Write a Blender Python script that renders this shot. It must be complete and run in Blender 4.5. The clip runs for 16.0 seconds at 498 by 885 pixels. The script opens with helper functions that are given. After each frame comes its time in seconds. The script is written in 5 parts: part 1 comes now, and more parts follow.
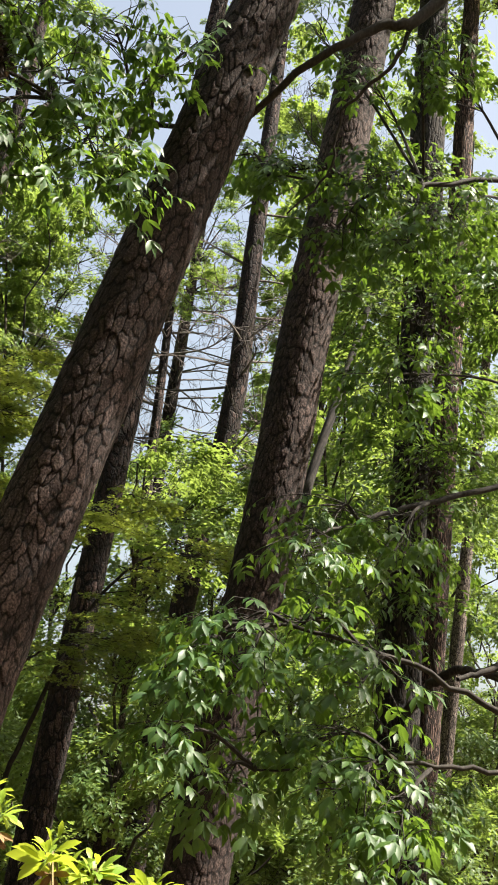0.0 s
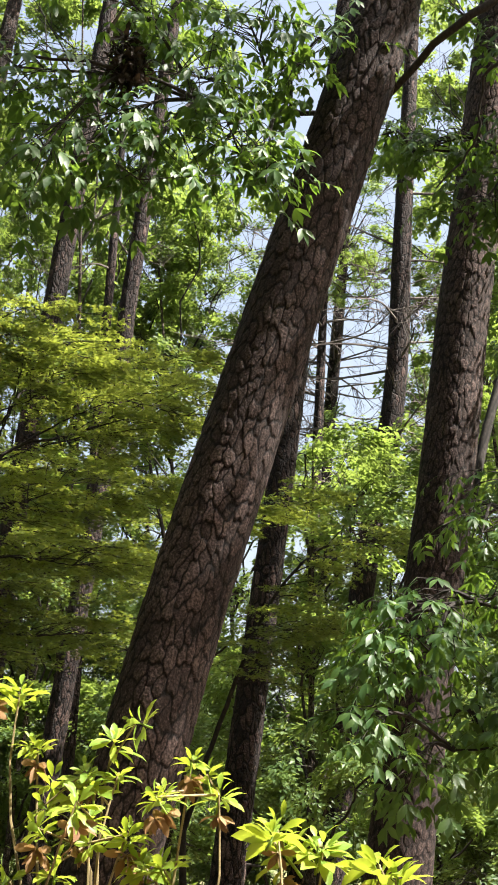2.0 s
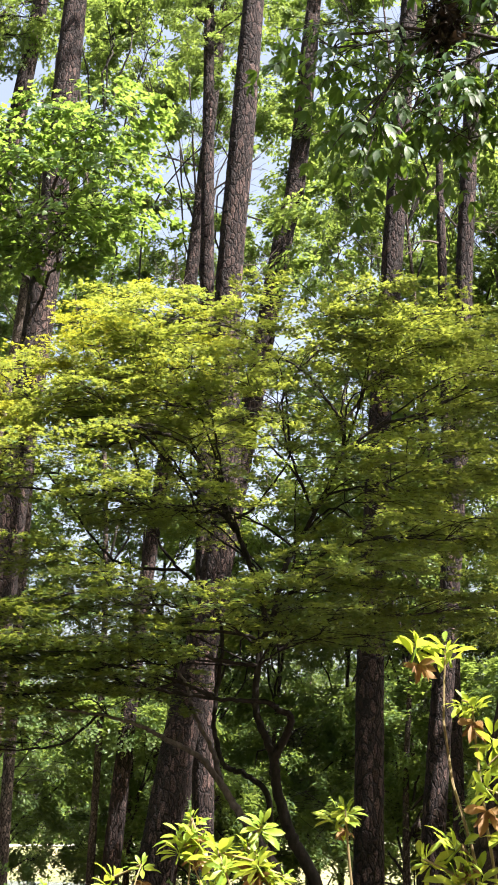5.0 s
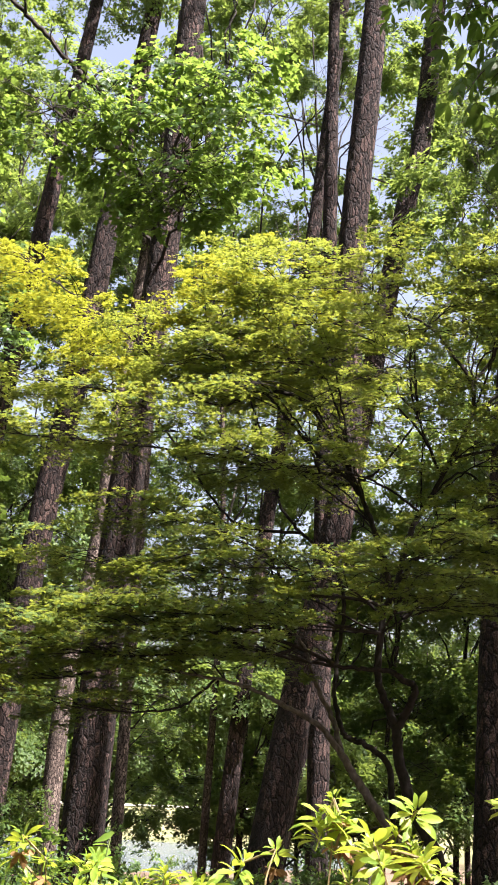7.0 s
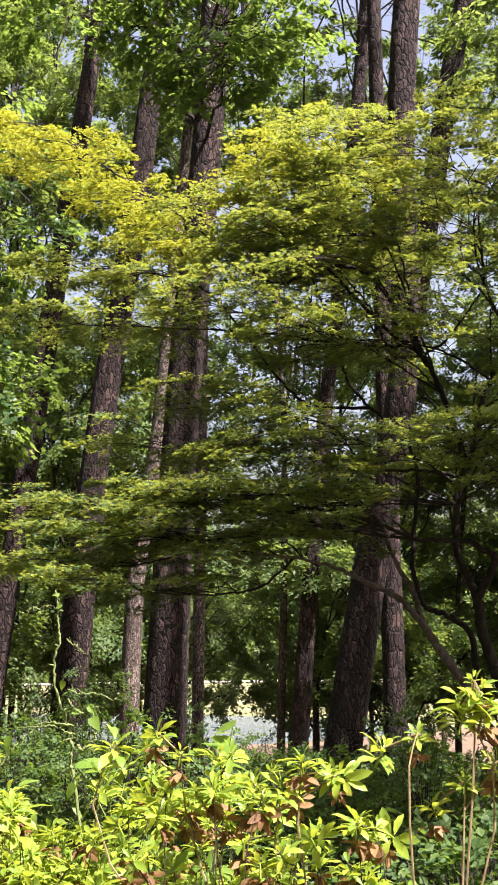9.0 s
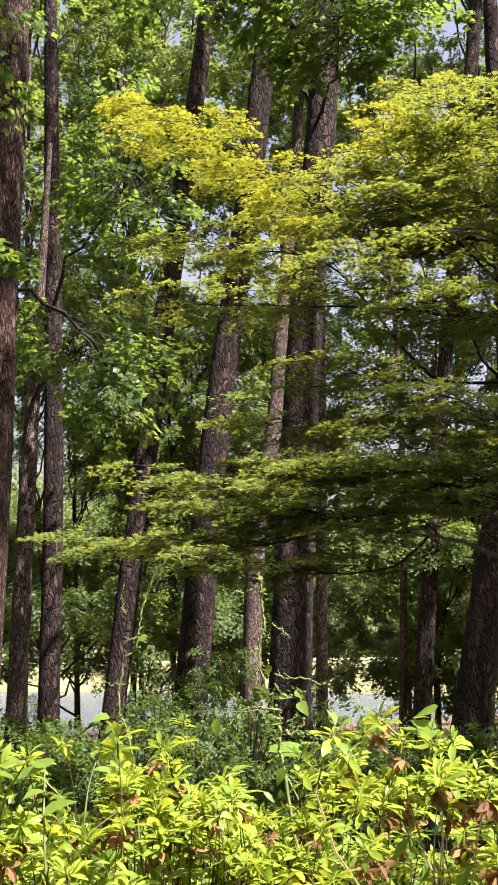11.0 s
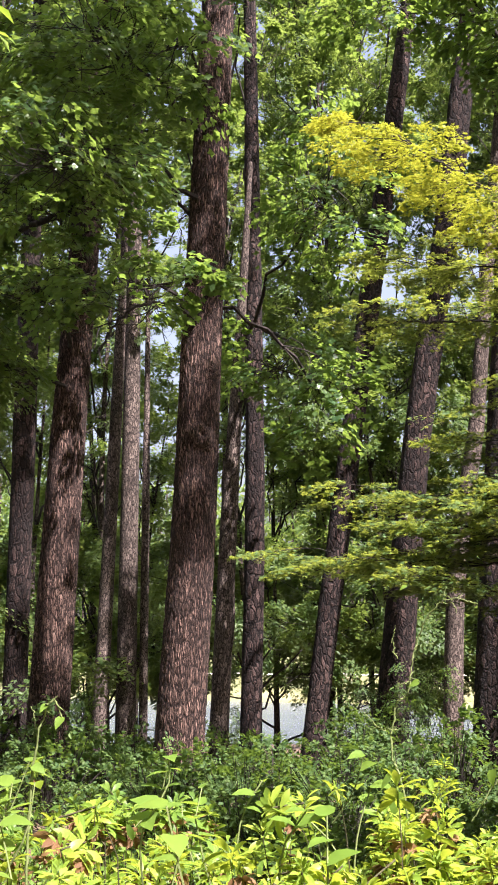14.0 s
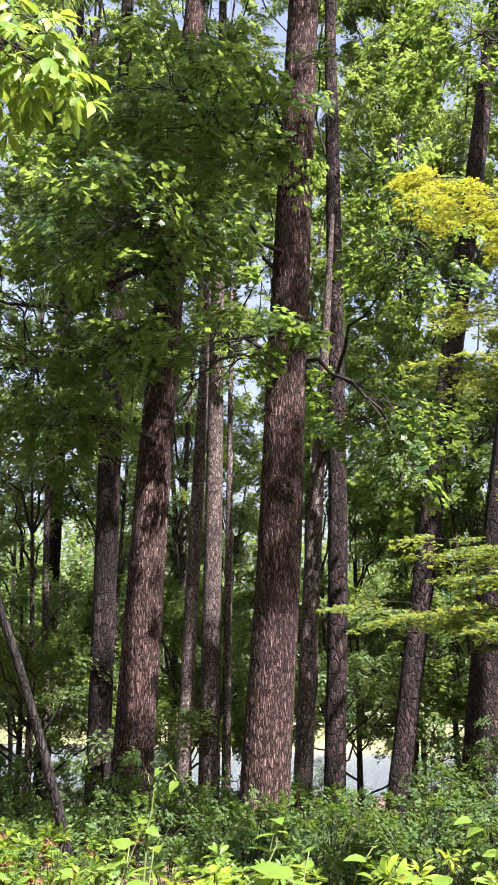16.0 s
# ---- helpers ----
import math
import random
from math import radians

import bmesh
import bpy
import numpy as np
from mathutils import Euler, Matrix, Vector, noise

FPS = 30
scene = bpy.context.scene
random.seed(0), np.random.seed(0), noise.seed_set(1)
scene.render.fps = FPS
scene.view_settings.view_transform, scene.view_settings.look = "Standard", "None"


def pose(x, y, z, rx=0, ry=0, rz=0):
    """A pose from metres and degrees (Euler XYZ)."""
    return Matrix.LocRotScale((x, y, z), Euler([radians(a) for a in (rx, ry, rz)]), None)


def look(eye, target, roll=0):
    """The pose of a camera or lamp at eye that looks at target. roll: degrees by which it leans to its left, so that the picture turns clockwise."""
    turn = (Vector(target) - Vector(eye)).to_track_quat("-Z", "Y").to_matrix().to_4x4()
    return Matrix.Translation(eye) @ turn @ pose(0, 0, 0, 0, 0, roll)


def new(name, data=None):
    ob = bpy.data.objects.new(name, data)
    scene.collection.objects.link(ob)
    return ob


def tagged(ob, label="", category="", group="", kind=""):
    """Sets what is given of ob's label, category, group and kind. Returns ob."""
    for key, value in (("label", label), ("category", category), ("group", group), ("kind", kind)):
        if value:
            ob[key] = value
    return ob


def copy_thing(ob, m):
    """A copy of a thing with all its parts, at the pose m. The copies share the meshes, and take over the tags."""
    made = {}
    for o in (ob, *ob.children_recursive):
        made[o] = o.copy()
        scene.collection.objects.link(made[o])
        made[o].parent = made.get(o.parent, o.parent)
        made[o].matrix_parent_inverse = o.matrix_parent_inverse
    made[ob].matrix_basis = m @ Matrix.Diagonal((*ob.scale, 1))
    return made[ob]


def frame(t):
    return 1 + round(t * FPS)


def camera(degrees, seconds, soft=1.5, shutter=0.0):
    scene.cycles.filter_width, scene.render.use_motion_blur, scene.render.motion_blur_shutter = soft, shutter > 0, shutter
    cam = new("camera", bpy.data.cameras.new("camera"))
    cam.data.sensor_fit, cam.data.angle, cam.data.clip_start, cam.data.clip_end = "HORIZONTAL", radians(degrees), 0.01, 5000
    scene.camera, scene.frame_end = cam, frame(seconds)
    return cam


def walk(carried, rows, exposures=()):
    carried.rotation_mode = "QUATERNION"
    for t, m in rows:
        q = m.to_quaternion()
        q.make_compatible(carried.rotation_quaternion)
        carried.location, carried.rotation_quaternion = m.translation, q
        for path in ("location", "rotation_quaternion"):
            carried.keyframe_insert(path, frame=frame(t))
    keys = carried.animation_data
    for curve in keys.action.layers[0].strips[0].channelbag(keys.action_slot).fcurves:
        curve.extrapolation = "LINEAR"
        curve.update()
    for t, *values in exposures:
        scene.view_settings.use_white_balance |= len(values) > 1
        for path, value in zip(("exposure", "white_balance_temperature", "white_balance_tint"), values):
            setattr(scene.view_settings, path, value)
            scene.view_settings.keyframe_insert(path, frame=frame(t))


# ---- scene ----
cam = camera(21.6, 16.0, soft=1.8)
PATH = [
    (0, (0.316, -0.422, 1.595), (0.987, 1.357, 2.215), 4.4),
    (0.5, (0.307, -0.417, 1.588), (0.92, 1.385, 2.204), 3.9),
    (1, (0.304, -0.412, 1.583), (0.861, 1.41, 2.193), 3.4),
    (1.5, (0.296, -0.398, 1.577), (0.796, 1.443, 2.178), 2.5),
    (2, (0.289, -0.391, 1.576), (0.725, 1.469, 2.169), 1.8),
    (2.5, (0.281, -0.384, 1.565), (0.634, 1.496, 2.149), 1.2),
    (3, (0.272, -0.354, 1.554), (0.532, 1.543, 2.132), 0.8),
    (3.5, (0.262, -0.322, 1.564), (0.425, 1.586, 2.139), 0.3),
    (4, (0.264, -0.295, 1.554), (0.333, 1.621, 2.125), -0.2),
    (4.5, (0.232, -0.267, 1.557), (0.214, 1.651, 2.123), -0.3),
    (5, (0.221, -0.259, 1.548), (0.134, 1.658, 2.11), -0.3),
    (5.2, (0.214, -0.252, 1.551), (0.105, 1.664, 2.113), -0.1),
    (7.3, (0.14, 0.113, 1.573), (-0.144, 2.032, 2.061), 1.7),
    (7.5, (0.141, 0.127, 1.576), (-0.154, 2.049, 2.041), 1.4),
    (8, (0.12, 0.124, 1.586), (-0.195, 2.056, 1.997), 0.4),
    (8.2, (0.108, 0.128, 1.588), (-0.212, 2.062, 1.98), 0.0),
    (10.3, (-0.118, 0.16, 1.6), (-0.548, 2.091, 1.893), -1.5),
    (10.5, (-0.13, 0.16, 1.602), (-0.584, 2.085, 1.897), -1.4),
    (11, (-0.15, 0.156, 1.607), (-0.663, 2.066, 1.909), -1.1),
    (11.5, (-0.182, 0.163, 1.606), (-0.751, 2.055, 1.915), -0.9),
    (12, (-0.204, 0.182, 1.609), (-0.824, 2.057, 1.925), -0.8),
    (12.5, (-0.221, 0.174, 1.611), (-0.885, 2.034, 1.927), -0.7),
    (13, (-0.234, 0.167, 1.612), (-0.943, 2.01, 1.926), -0.5),
    (13.5, (-0.254, 0.134, 1.628), (-1.004, 1.961, 1.942), -0.2),
    (14, (-0.287, 0.119, 1.666), (-1.075, 1.929, 1.988), 0.0),
    (14.5, (-0.289, 0.112, 1.67), (-1.111, 1.903, 2.011), 0.4),
    (15, (-0.284, 0.084, 1.67), (-1.134, 1.858, 2.032), 0.8),
    (15.5, (-0.286, 0.057, 1.688), (-1.158, 1.816, 2.068), 0.7),
    (16, (-0.314, 0.026, 1.7), (-1.206, 1.773, 2.093), 0.5),
]
walk(cam, [(t, look(eye, target, roll)) for t, eye, target, roll in PATH], [(0.0, 1.93, 6800, 9), (2.5, 2.24, 6500, 12), (5.0, 2.37, 6450, 17), (8.0, 2.12, 6350, 24), (11.0, 1.93, 6600, 25), (16.0, 2.15, 6050, 25)])
# ---- world, sun ----
SUN_EL, SUN_AZ = 56.0, -25.0          # elevation; direction in plan, degrees from +x towards +y
world = bpy.data.worlds.new("sky")
scene.world = world
world.use_nodes = True
wn = world.node_tree
sky = wn.nodes.new("ShaderNodeTexSky")
sky.sky_type = "NISHITA"
sky.sun_disc = False
sky.sun_elevation = radians(SUN_EL)
sky.sun_rotation = radians(90 - SUN_AZ)
sky.air_density, sky.dust_density = 1.3, 5.0
sky.ozone_density = 0.1
haze = wn.nodes.new("ShaderNodeHueSaturation")
haze.inputs["Saturation"].default_value = 0.75
wn.links.new(sky.outputs[0], haze.inputs["Color"])
wn.links.new(haze.outputs[0], wn.nodes["Background"].inputs[0])
wn.nodes["Background"].inputs[1].default_value = 0.068
sun_data = bpy.data.lights.new("sun", "SUN")
sun_data.energy, sun_data.angle, sun_data.color = 5.0, radians(0.6), (1.0, 0.95, 0.86)
sun_way = Vector((math.cos(radians(SUN_EL)) * math.cos(radians(SUN_AZ)), math.cos(radians(SUN_EL)) * math.sin(radians(SUN_AZ)), math.sin(radians(SUN_EL))))
sun = new("sun", sun_data)
sun.matrix_world = look(sun_way * 60, (0, 0, 0))


# ---- materials ----
def shader(name, rough=0.8):
    m = bpy.data.materials.new(name)
    m.use_nodes = True
    b = m.node_tree.nodes["Principled BSDF"]
    b.inputs["Roughness"].default_value = rough
    return m, m.node_tree.nodes, m.node_tree.links, b


def ramp(nodes, stops):
    r = nodes.new("ShaderNodeValToRGB")
    while len(r.color_ramp.elements) < len(stops):
        r.color_ramp.elements.new(0.5)
    for e, (p, c) in zip(r.color_ramp.elements, stops):
        e.position, e.color = p, (*c, 1)
    return r


def textured(kind, nodes, links, scale, **sockets):
    tex = nodes.new(kind)
    tex.inputs["Scale"].default_value = scale
    for key, value in sockets.items():
        tex.inputs[key].default_value = value
    co = nodes.new("ShaderNodeTexCoord")
    links.new(co.outputs["Object"], tex.inputs["Vector"])
    return tex


def leaf_material(name, stops, through_colour, mix=0.45, rough=0.42):
    m, n, l, b = shader(name, rough)
    geo = n.new("ShaderNodeNewGeometry")
    patch = textured("ShaderNodeTexNoise", n, l, 0.9)
    add = n.new("ShaderNodeMath")
    add.operation = "MULTIPLY_ADD"
    add.inputs[1].default_value = 0.6
    l.new(geo.outputs["Random Per Island"], add.inputs[0])
    half = n.new("ShaderNodeMath")
    half.operation = "MULTIPLY"
    half.inputs[1].default_value = 0.45
    l.new(patch.outputs["Fac"], half.inputs[0])
    l.new(half.outputs[0], add.inputs[2])
    r = ramp(n, stops)
    l.new(add.outputs[0], r.inputs[0])
    l.new(r.outputs[0], b.inputs["Base Color"])
    b.inputs["Specular IOR Level"].default_value = 0.32
    tr = n.new("ShaderNodeBsdfTranslucent")
    tint = n.new("ShaderNodeMix")
    tint.data_type, tint.blend_type = "RGBA", "MIX"
    tint.inputs["Factor"].default_value = 0.65
    l.new(r.outputs[0], tint.inputs["A"])
    tint.inputs["B"].default_value = (*through_colour, 1)
    l.new(tint.outputs["Result"], tr.inputs["Color"])
    mx = n.new("ShaderNodeMixShader")
    mx.inputs[0].default_value = mix
    l.new(b.outputs[0], mx.inputs[1])
    l.new(tr.outputs[0], mx.inputs[2])
    l.new(mx.outputs[0], n["Material Output"].inputs[0])
    return m


def bark_material(name, dark, mid, pale, size, stretch, depth, cells=0.0, long=0.6, crack=0.09):
    """cells: plates a metre, parted by dark cracks; long: their height by their width."""
    m, n, l, b = shader(name, 0.88)
    b.inputs["Specular IOR Level"].default_value = 0.3
    co = n.new("ShaderNodeTexCoord")
    mp = n.new("ShaderNodeMapping")
    mp.inputs["Scale"].default_value = (1, 1, stretch)
    l.new(co.outputs["Object"], mp.inputs["Vector"])
    fine = n.new("ShaderNodeTexNoise")
    fine.inputs["Scale"].default_value, fine.inputs["Detail"].default_value = size * 2.2, 7
    l.new(mp.outputs[0], fine.inputs["Vector"])
    big = textured("ShaderNodeTexNoise", n, l, 0.9, Detail=3.0)

    def sum_of(a, weight, c):
        add = n.new("ShaderNodeMath")
        add.operation = "MULTIPLY_ADD"
        add.inputs[1].default_value = weight
        l.new(a, add.inputs[0])
        if isinstance(c, float):
            add.inputs[2].default_value = c
        else:
            l.new(c, add.inputs[2])
        return add.outputs[0]

    tone = n.new("ShaderNodeAttribute")
    tone.attribute_name = "plate_tone"
    value = sum_of(tone.outputs["Fac"], 0.09, sum_of(fine.outputs["Fac"], 0.55, sum_of(big.outputs["Fac"], 0.28, 0.04)))
    gap = n.new("ShaderNodeAttribute")
    gap.attribute_name = "plate_crack"
    gap, height = gap.outputs["Fac"], fine.outputs["Fac"]
    if cells:
        wave = textured("ShaderNodeTexNoise", n, l, cells * 0.7, Detail=3.0)
        warp = n.new("ShaderNodeMix")
        warp.data_type, warp.blend_type = "RGBA", "LINEAR_LIGHT"
        warp.inputs["Factor"].default_value = 0.6 / cells
        l.new(co.outputs["Object"], warp.inputs["A"])
        l.new(wave.outputs["Color"], warp.inputs["B"])
        tall = n.new("ShaderNodeMapping")
        tall.inputs["Scale"].default_value = (1, 1, long)
        l.new(warp.outputs["Result"], tall.inputs["Vector"])
        edge, plate = n.new("ShaderNodeTexVoronoi"), n.new("ShaderNodeTexVoronoi")
        edge.feature = "DISTANCE_TO_EDGE"
        for tex in (edge, plate):
            tex.inputs["Scale"].default_value = cells
            l.new(tall.outputs[0], tex.inputs["Vector"])
        cut = n.new("ShaderNodeMapRange")
        cut.interpolation_type = "SMOOTHSTEP"
        cut.inputs["From Min"].default_value, cut.inputs["From Max"].default_value = 0.01, crack
        cut.inputs["To Min"].default_value, cut.inputs["To Max"].default_value = 1.0, 0.0
        l.new(edge.outputs["Distance"], cut.inputs["Value"])
        gap = cut.outputs[0]
        one = n.new("ShaderNodeSeparateColor")
        l.new(plate.outputs["Color"], one.inputs[0])
        value = sum_of(one.outputs[0], 0.2, sum_of(value, 1.0, -0.06))
        height = sum_of(gap, -1.2, sum_of(one.outputs[1], 0.5, height))
    r = ramp(n, [(0.36, dark), (0.52, mid), (0.74, pale)])
    l.new(value, r.inputs[0])
    # cracks get a darker colour that also stands in for the shade inside them
    crack_shade = n.new("ShaderNodeMix")
    crack_shade.data_type = "RGBA"
    l.new(gap, crack_shade.inputs["Factor"])
    l.new(r.outputs[0], crack_shade.inputs["A"])
    crack_shade.inputs["B"].default_value = (dark[0] * 0.35, dark[1] * 0.3, dark[2] * 0.3, 1)
    l.new(crack_shade.outputs["Result"], b.inputs["Base Color"])
    bump = n.new("ShaderNodeBump")
    bump.inputs["Strength"].default_value, bump.inputs["Distance"].default_value = 0.85, depth
    l.new(height, bump.inputs["Height"])
    l.new(bump.outputs[0], b.inputs["Normal"])
    return m


PINE = bark_material("pine_bark", (0.0125, 0.0075, 0.0063), (0.034, 0.0218, 0.0187), (0.17, 0.115, 0.102), 34, 0.8, 0.006)
SCALY = bark_material("scaly_pine_bark", (0.0095, 0.0053, 0.0043), (0.028, 0.0165, 0.0138), (0.16, 0.104, 0.09), 34, 0.8, 0.022, 17.0, 0.32, 0.17)
FURROWED = bark_material("furrowed_bark", (0.03, 0.0175, 0.0135), (0.115, 0.07, 0.055), (0.36, 0.238, 0.192), 30, 0.35, 0.012, 44.0, 0.14, 0.24)
SMOOTH = bark_material("smooth_bark", (0.03, 0.0225, 0.0185), (0.088, 0.067, 0.056), (0.25, 0.198, 0.168), 24, 0.7, 0.006, 34.0, 0.3, 0.16)
TWIG = bark_material("twig_bark", (0.015, 0.012, 0.01), (0.035, 0.029, 0.024), (0.08, 0.066, 0.055), 20, 0.5, 0.003)
DEAD_AND_LIT_TWIG = bark_material("dead_and_lit_twig_bark", (0.06, 0.05, 0.045), (0.13, 0.11, 0.1), (0.24, 0.21, 0.19), 20, 0.5, 0.002)
MAPLE_BARK = bark_material("maple_bark", (0.012, 0.0095, 0.008), (0.026, 0.021, 0.018), (0.06, 0.05, 0.043), 20, 0.5, 0.003)
STEM = bark_material("shrub_stem_bark", (0.03, 0.028, 0.012), (0.055, 0.05, 0.022), (0.1, 0.08, 0.04), 60, 0.3, 0.001)
VINE = bark_material("green_vine_stem", (0.1, 0.13, 0.04), (0.17, 0.21, 0.075), (0.28, 0.3, 0.14), 60, 0.3, 0.001)
OAK = bark_material("dark_oak_bark", (0.01, 0.008, 0.0065), (0.026, 0.0205, 0.017), (0.075, 0.06, 0.05), 14, 0.5, 0.012, 22.0, 0.2, 0.2)
CANE = bark_material("cane_bark", (0.16, 0.12, 0.06), (0.25, 0.2, 0.1), (0.34, 0.27, 0.16), 60, 0.3, 0.001)

WOOD_LEAF = leaf_material("forest_leaf", [(0.15, (0.04, 0.08, 0.032)), (0.5, (0.072, 0.13, 0.042)), (0.9, (0.135, 0.19, 0.06))], (0.38, 0.5, 0.08), 0.48, 0.45)
TULIP_LEAF = leaf_material("tulip_leaf", [(0.15, (0.027, 0.066, 0.028)), (0.5, (0.05, 0.1, 0.034)), (0.9, (0.09, 0.14, 0.038))], (0.4, 0.58, 0.08), 0.46, 0.36)
HICKORY_LEAF = leaf_material("hickory_leaf", [(0.15, (0.018, 0.05, 0.016)), (0.5, (0.033, 0.078, 0.021)), (0.9, (0.062, 0.118, 0.026))], (0.28, 0.45, 0.04), 0.34, 0.46)
MAPLE_LEAF = leaf_material("maple_leaf", [(0.15, (0.045, 0.1, 0.052)), (0.5, (0.075, 0.145, 0.058)), (0.85, (0.125, 0.18, 0.056)), (0.99, (0.17, 0.13, 0.05))], (0.6, 0.66, 0.07), 0.47, 0.48)
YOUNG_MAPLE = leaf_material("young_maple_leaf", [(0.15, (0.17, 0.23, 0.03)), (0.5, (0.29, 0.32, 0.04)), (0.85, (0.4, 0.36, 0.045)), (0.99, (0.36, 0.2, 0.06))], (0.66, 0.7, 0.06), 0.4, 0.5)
SHRUB_LEAF = leaf_material("shrub_leaf", [(0.15, (0.032, 0.074, 0.024)), (0.5, (0.06, 0.118, 0.032)), (0.9, (0.11, 0.17, 0.042))], (0.24, 0.37, 0.04), 0.4, 0.6)
AZALEA_LEAF = leaf_material("azalea_leaf", [(0.15, (0.1, 0.185, 0.024)), (0.5, (0.21, 0.31, 0.038)), (0.85, (0.34, 0.39, 0.055)), (0.98, (0.42, 0.29, 0.07))], (0.6, 0.68, 0.05), 0.4, 0.45)
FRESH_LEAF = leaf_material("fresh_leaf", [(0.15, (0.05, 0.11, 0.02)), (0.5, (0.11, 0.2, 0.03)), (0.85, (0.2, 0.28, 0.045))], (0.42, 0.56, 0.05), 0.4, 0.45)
DRY_LEAF = leaf_material("withered_leaf", [(0.2, (0.13, 0.065, 0.03)), (0.6, (0.24, 0.14, 0.06)), (0.95, (0.36, 0.24, 0.12))], (0.4, 0.24, 0.08), 0.3, 0.7)

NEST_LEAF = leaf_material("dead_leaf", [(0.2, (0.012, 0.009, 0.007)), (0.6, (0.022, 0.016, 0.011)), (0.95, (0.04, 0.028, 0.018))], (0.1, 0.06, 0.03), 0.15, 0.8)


def ground_material():
    m, n, l, b = shader("forest_floor", 0.95)
    co = n.new("ShaderNodeTexCoord")
    fine = textured("ShaderNodeTexVoronoi", n, l, 16)
    mid = textured("ShaderNodeTexNoise", n, l, 0.7, Detail=8.0)
    litter = ramp(n, [(0.3, (0.03, 0.02, 0.013)), (0.5, (0.075, 0.05, 0.03)), (0.7, (0.14, 0.093, 0.056))])
    add = n.new("ShaderNodeMath")
    add.operation = "MULTIPLY_ADD"
    add.inputs[1].default_value = 0.35
    l.new(fine.outputs["Distance"], add.inputs[0])
    l.new(mid.outputs["Fac"], add.inputs[2])
    l.new(add.outputs[0], litter.inputs[0])
    gn = textured("ShaderNodeTexNoise", n, l, 0.25, Detail=9.0)
    grass = ramp(n, [(0.32, (0.085, 0.105, 0.034)), (0.52, (0.17, 0.17, 0.068)), (0.72, (0.25, 0.225, 0.115))])
    l.new(gn.outputs["Fac"], grass.inputs[0])
    sep = n.new("ShaderNodeSeparateXYZ")
    l.new(co.outputs["Object"], sep.inputs[0])
    where = n.new("ShaderNodeMapRange")
    where.inputs["From Min"].default_value, where.inputs["From Max"].default_value = 55, 65
    l.new(sep.outputs["Y"], where.inputs["Value"])
    mx = n.new("ShaderNodeMix")
    mx.data_type = "RGBA"
    l.new(where.outputs[0], mx.inputs["Factor"])
    l.new(litter.outputs[0], mx.inputs["A"])
    l.new(grass.outputs[0], mx.inputs["B"])
    l.new(mx.outputs["Result"], b.inputs["Base Color"])
    bump = n.new("ShaderNodeBump")
    bump.inputs["Distance"].default_value = 0.04
    l.new(add.outputs[0], bump.inputs["Height"])
    l.new(bump.outputs[0], b.inputs["Normal"])
    return m


def water_material():
    m, n, l, b = shader("pond_water", 0.2)
    b.inputs["Base Color"].default_value = (0.1, 0.12, 0.15, 1)
    b.inputs["IOR"].default_value = 1.33
    wave = textured("ShaderNodeTexNoise", n, l, 1.4, Detail=3.0)
    bump = n.new("ShaderNodeBump")
    bump.inputs["Strength"].default_value, bump.inputs["Distance"].default_value = 0.3, 0.1
    l.new(wave.outputs["Fac"], bump.inputs["Height"])
    l.new(bump.outputs[0], b.inputs["Normal"])
    return m


def gravel_material():
    m, n, l, b = shader("pale_gravel", 0.95)
    g = textured("ShaderNodeTexNoise", n, l, 6, Detail=8.0)
    r = ramp(n, [(0.3, (0.36, 0.33, 0.28)), (0.7, (0.58, 0.55, 0.49))])
    l.new(g.outputs["Fac"], r.inputs[0])
    l.new(r.outputs[0], b.inputs["Base Color"])
    return m


# ---- mesh tools ----
class Geo:
    """Vertices and faces of one mesh, gathered block by block."""

    def __init__(self):
        self.v, self.f, self.count = [], [], 0

    def add(self, verts, faces):
        verts = np.asarray(verts, float).reshape(-1, 3)
        self.v.append(verts)
        self.f.append(np.asarray(faces, int) + self.count)
        self.count += len(verts)

    def mesh(self, name, material, smooth=False):
        me = bpy.data.meshes.new(name)
        v = np.concatenate(self.v)
        loops = np.concatenate([f.ravel() for f in self.f])
        sizes = np.concatenate([np.full(len(f), f.shape[1]) for f in self.f])
        me.vertices.add(len(v))
        me.vertices.foreach_set("co", v.ravel())
        me.loops.add(len(loops))
        me.loops.foreach_set("vertex_index", loops.astype(np.int32))
        me.polygons.add(len(sizes))
        me.polygons.foreach_set("loop_start", np.r_[0, np.cumsum(sizes)[:-1]].astype(np.int32))
        me.polygons.foreach_set("loop_total", sizes.astype(np.int32))
        me.polygons.foreach_set("use_smooth", np.full(len(sizes), smooth))
        me.materials.append(material)
        me.update()
        return me


def part(name, geo, material, parent, label="", smooth=False):
    ob = new(name, geo.mesh(name, material, smooth))
    ob.parent = parent
    return tagged(ob, label) if label else ob


def thing(name, label, category, place=(0, 0, 0), group="", kind=""):
    ob = new(name)
    ob.location = place
    ob.empty_display_size = 0.2
    return tagged(ob, label, category, group, kind)


def unit(a):
    return a / np.maximum(np.linalg.norm(a, axis=-1, keepdims=True), 1e-9)


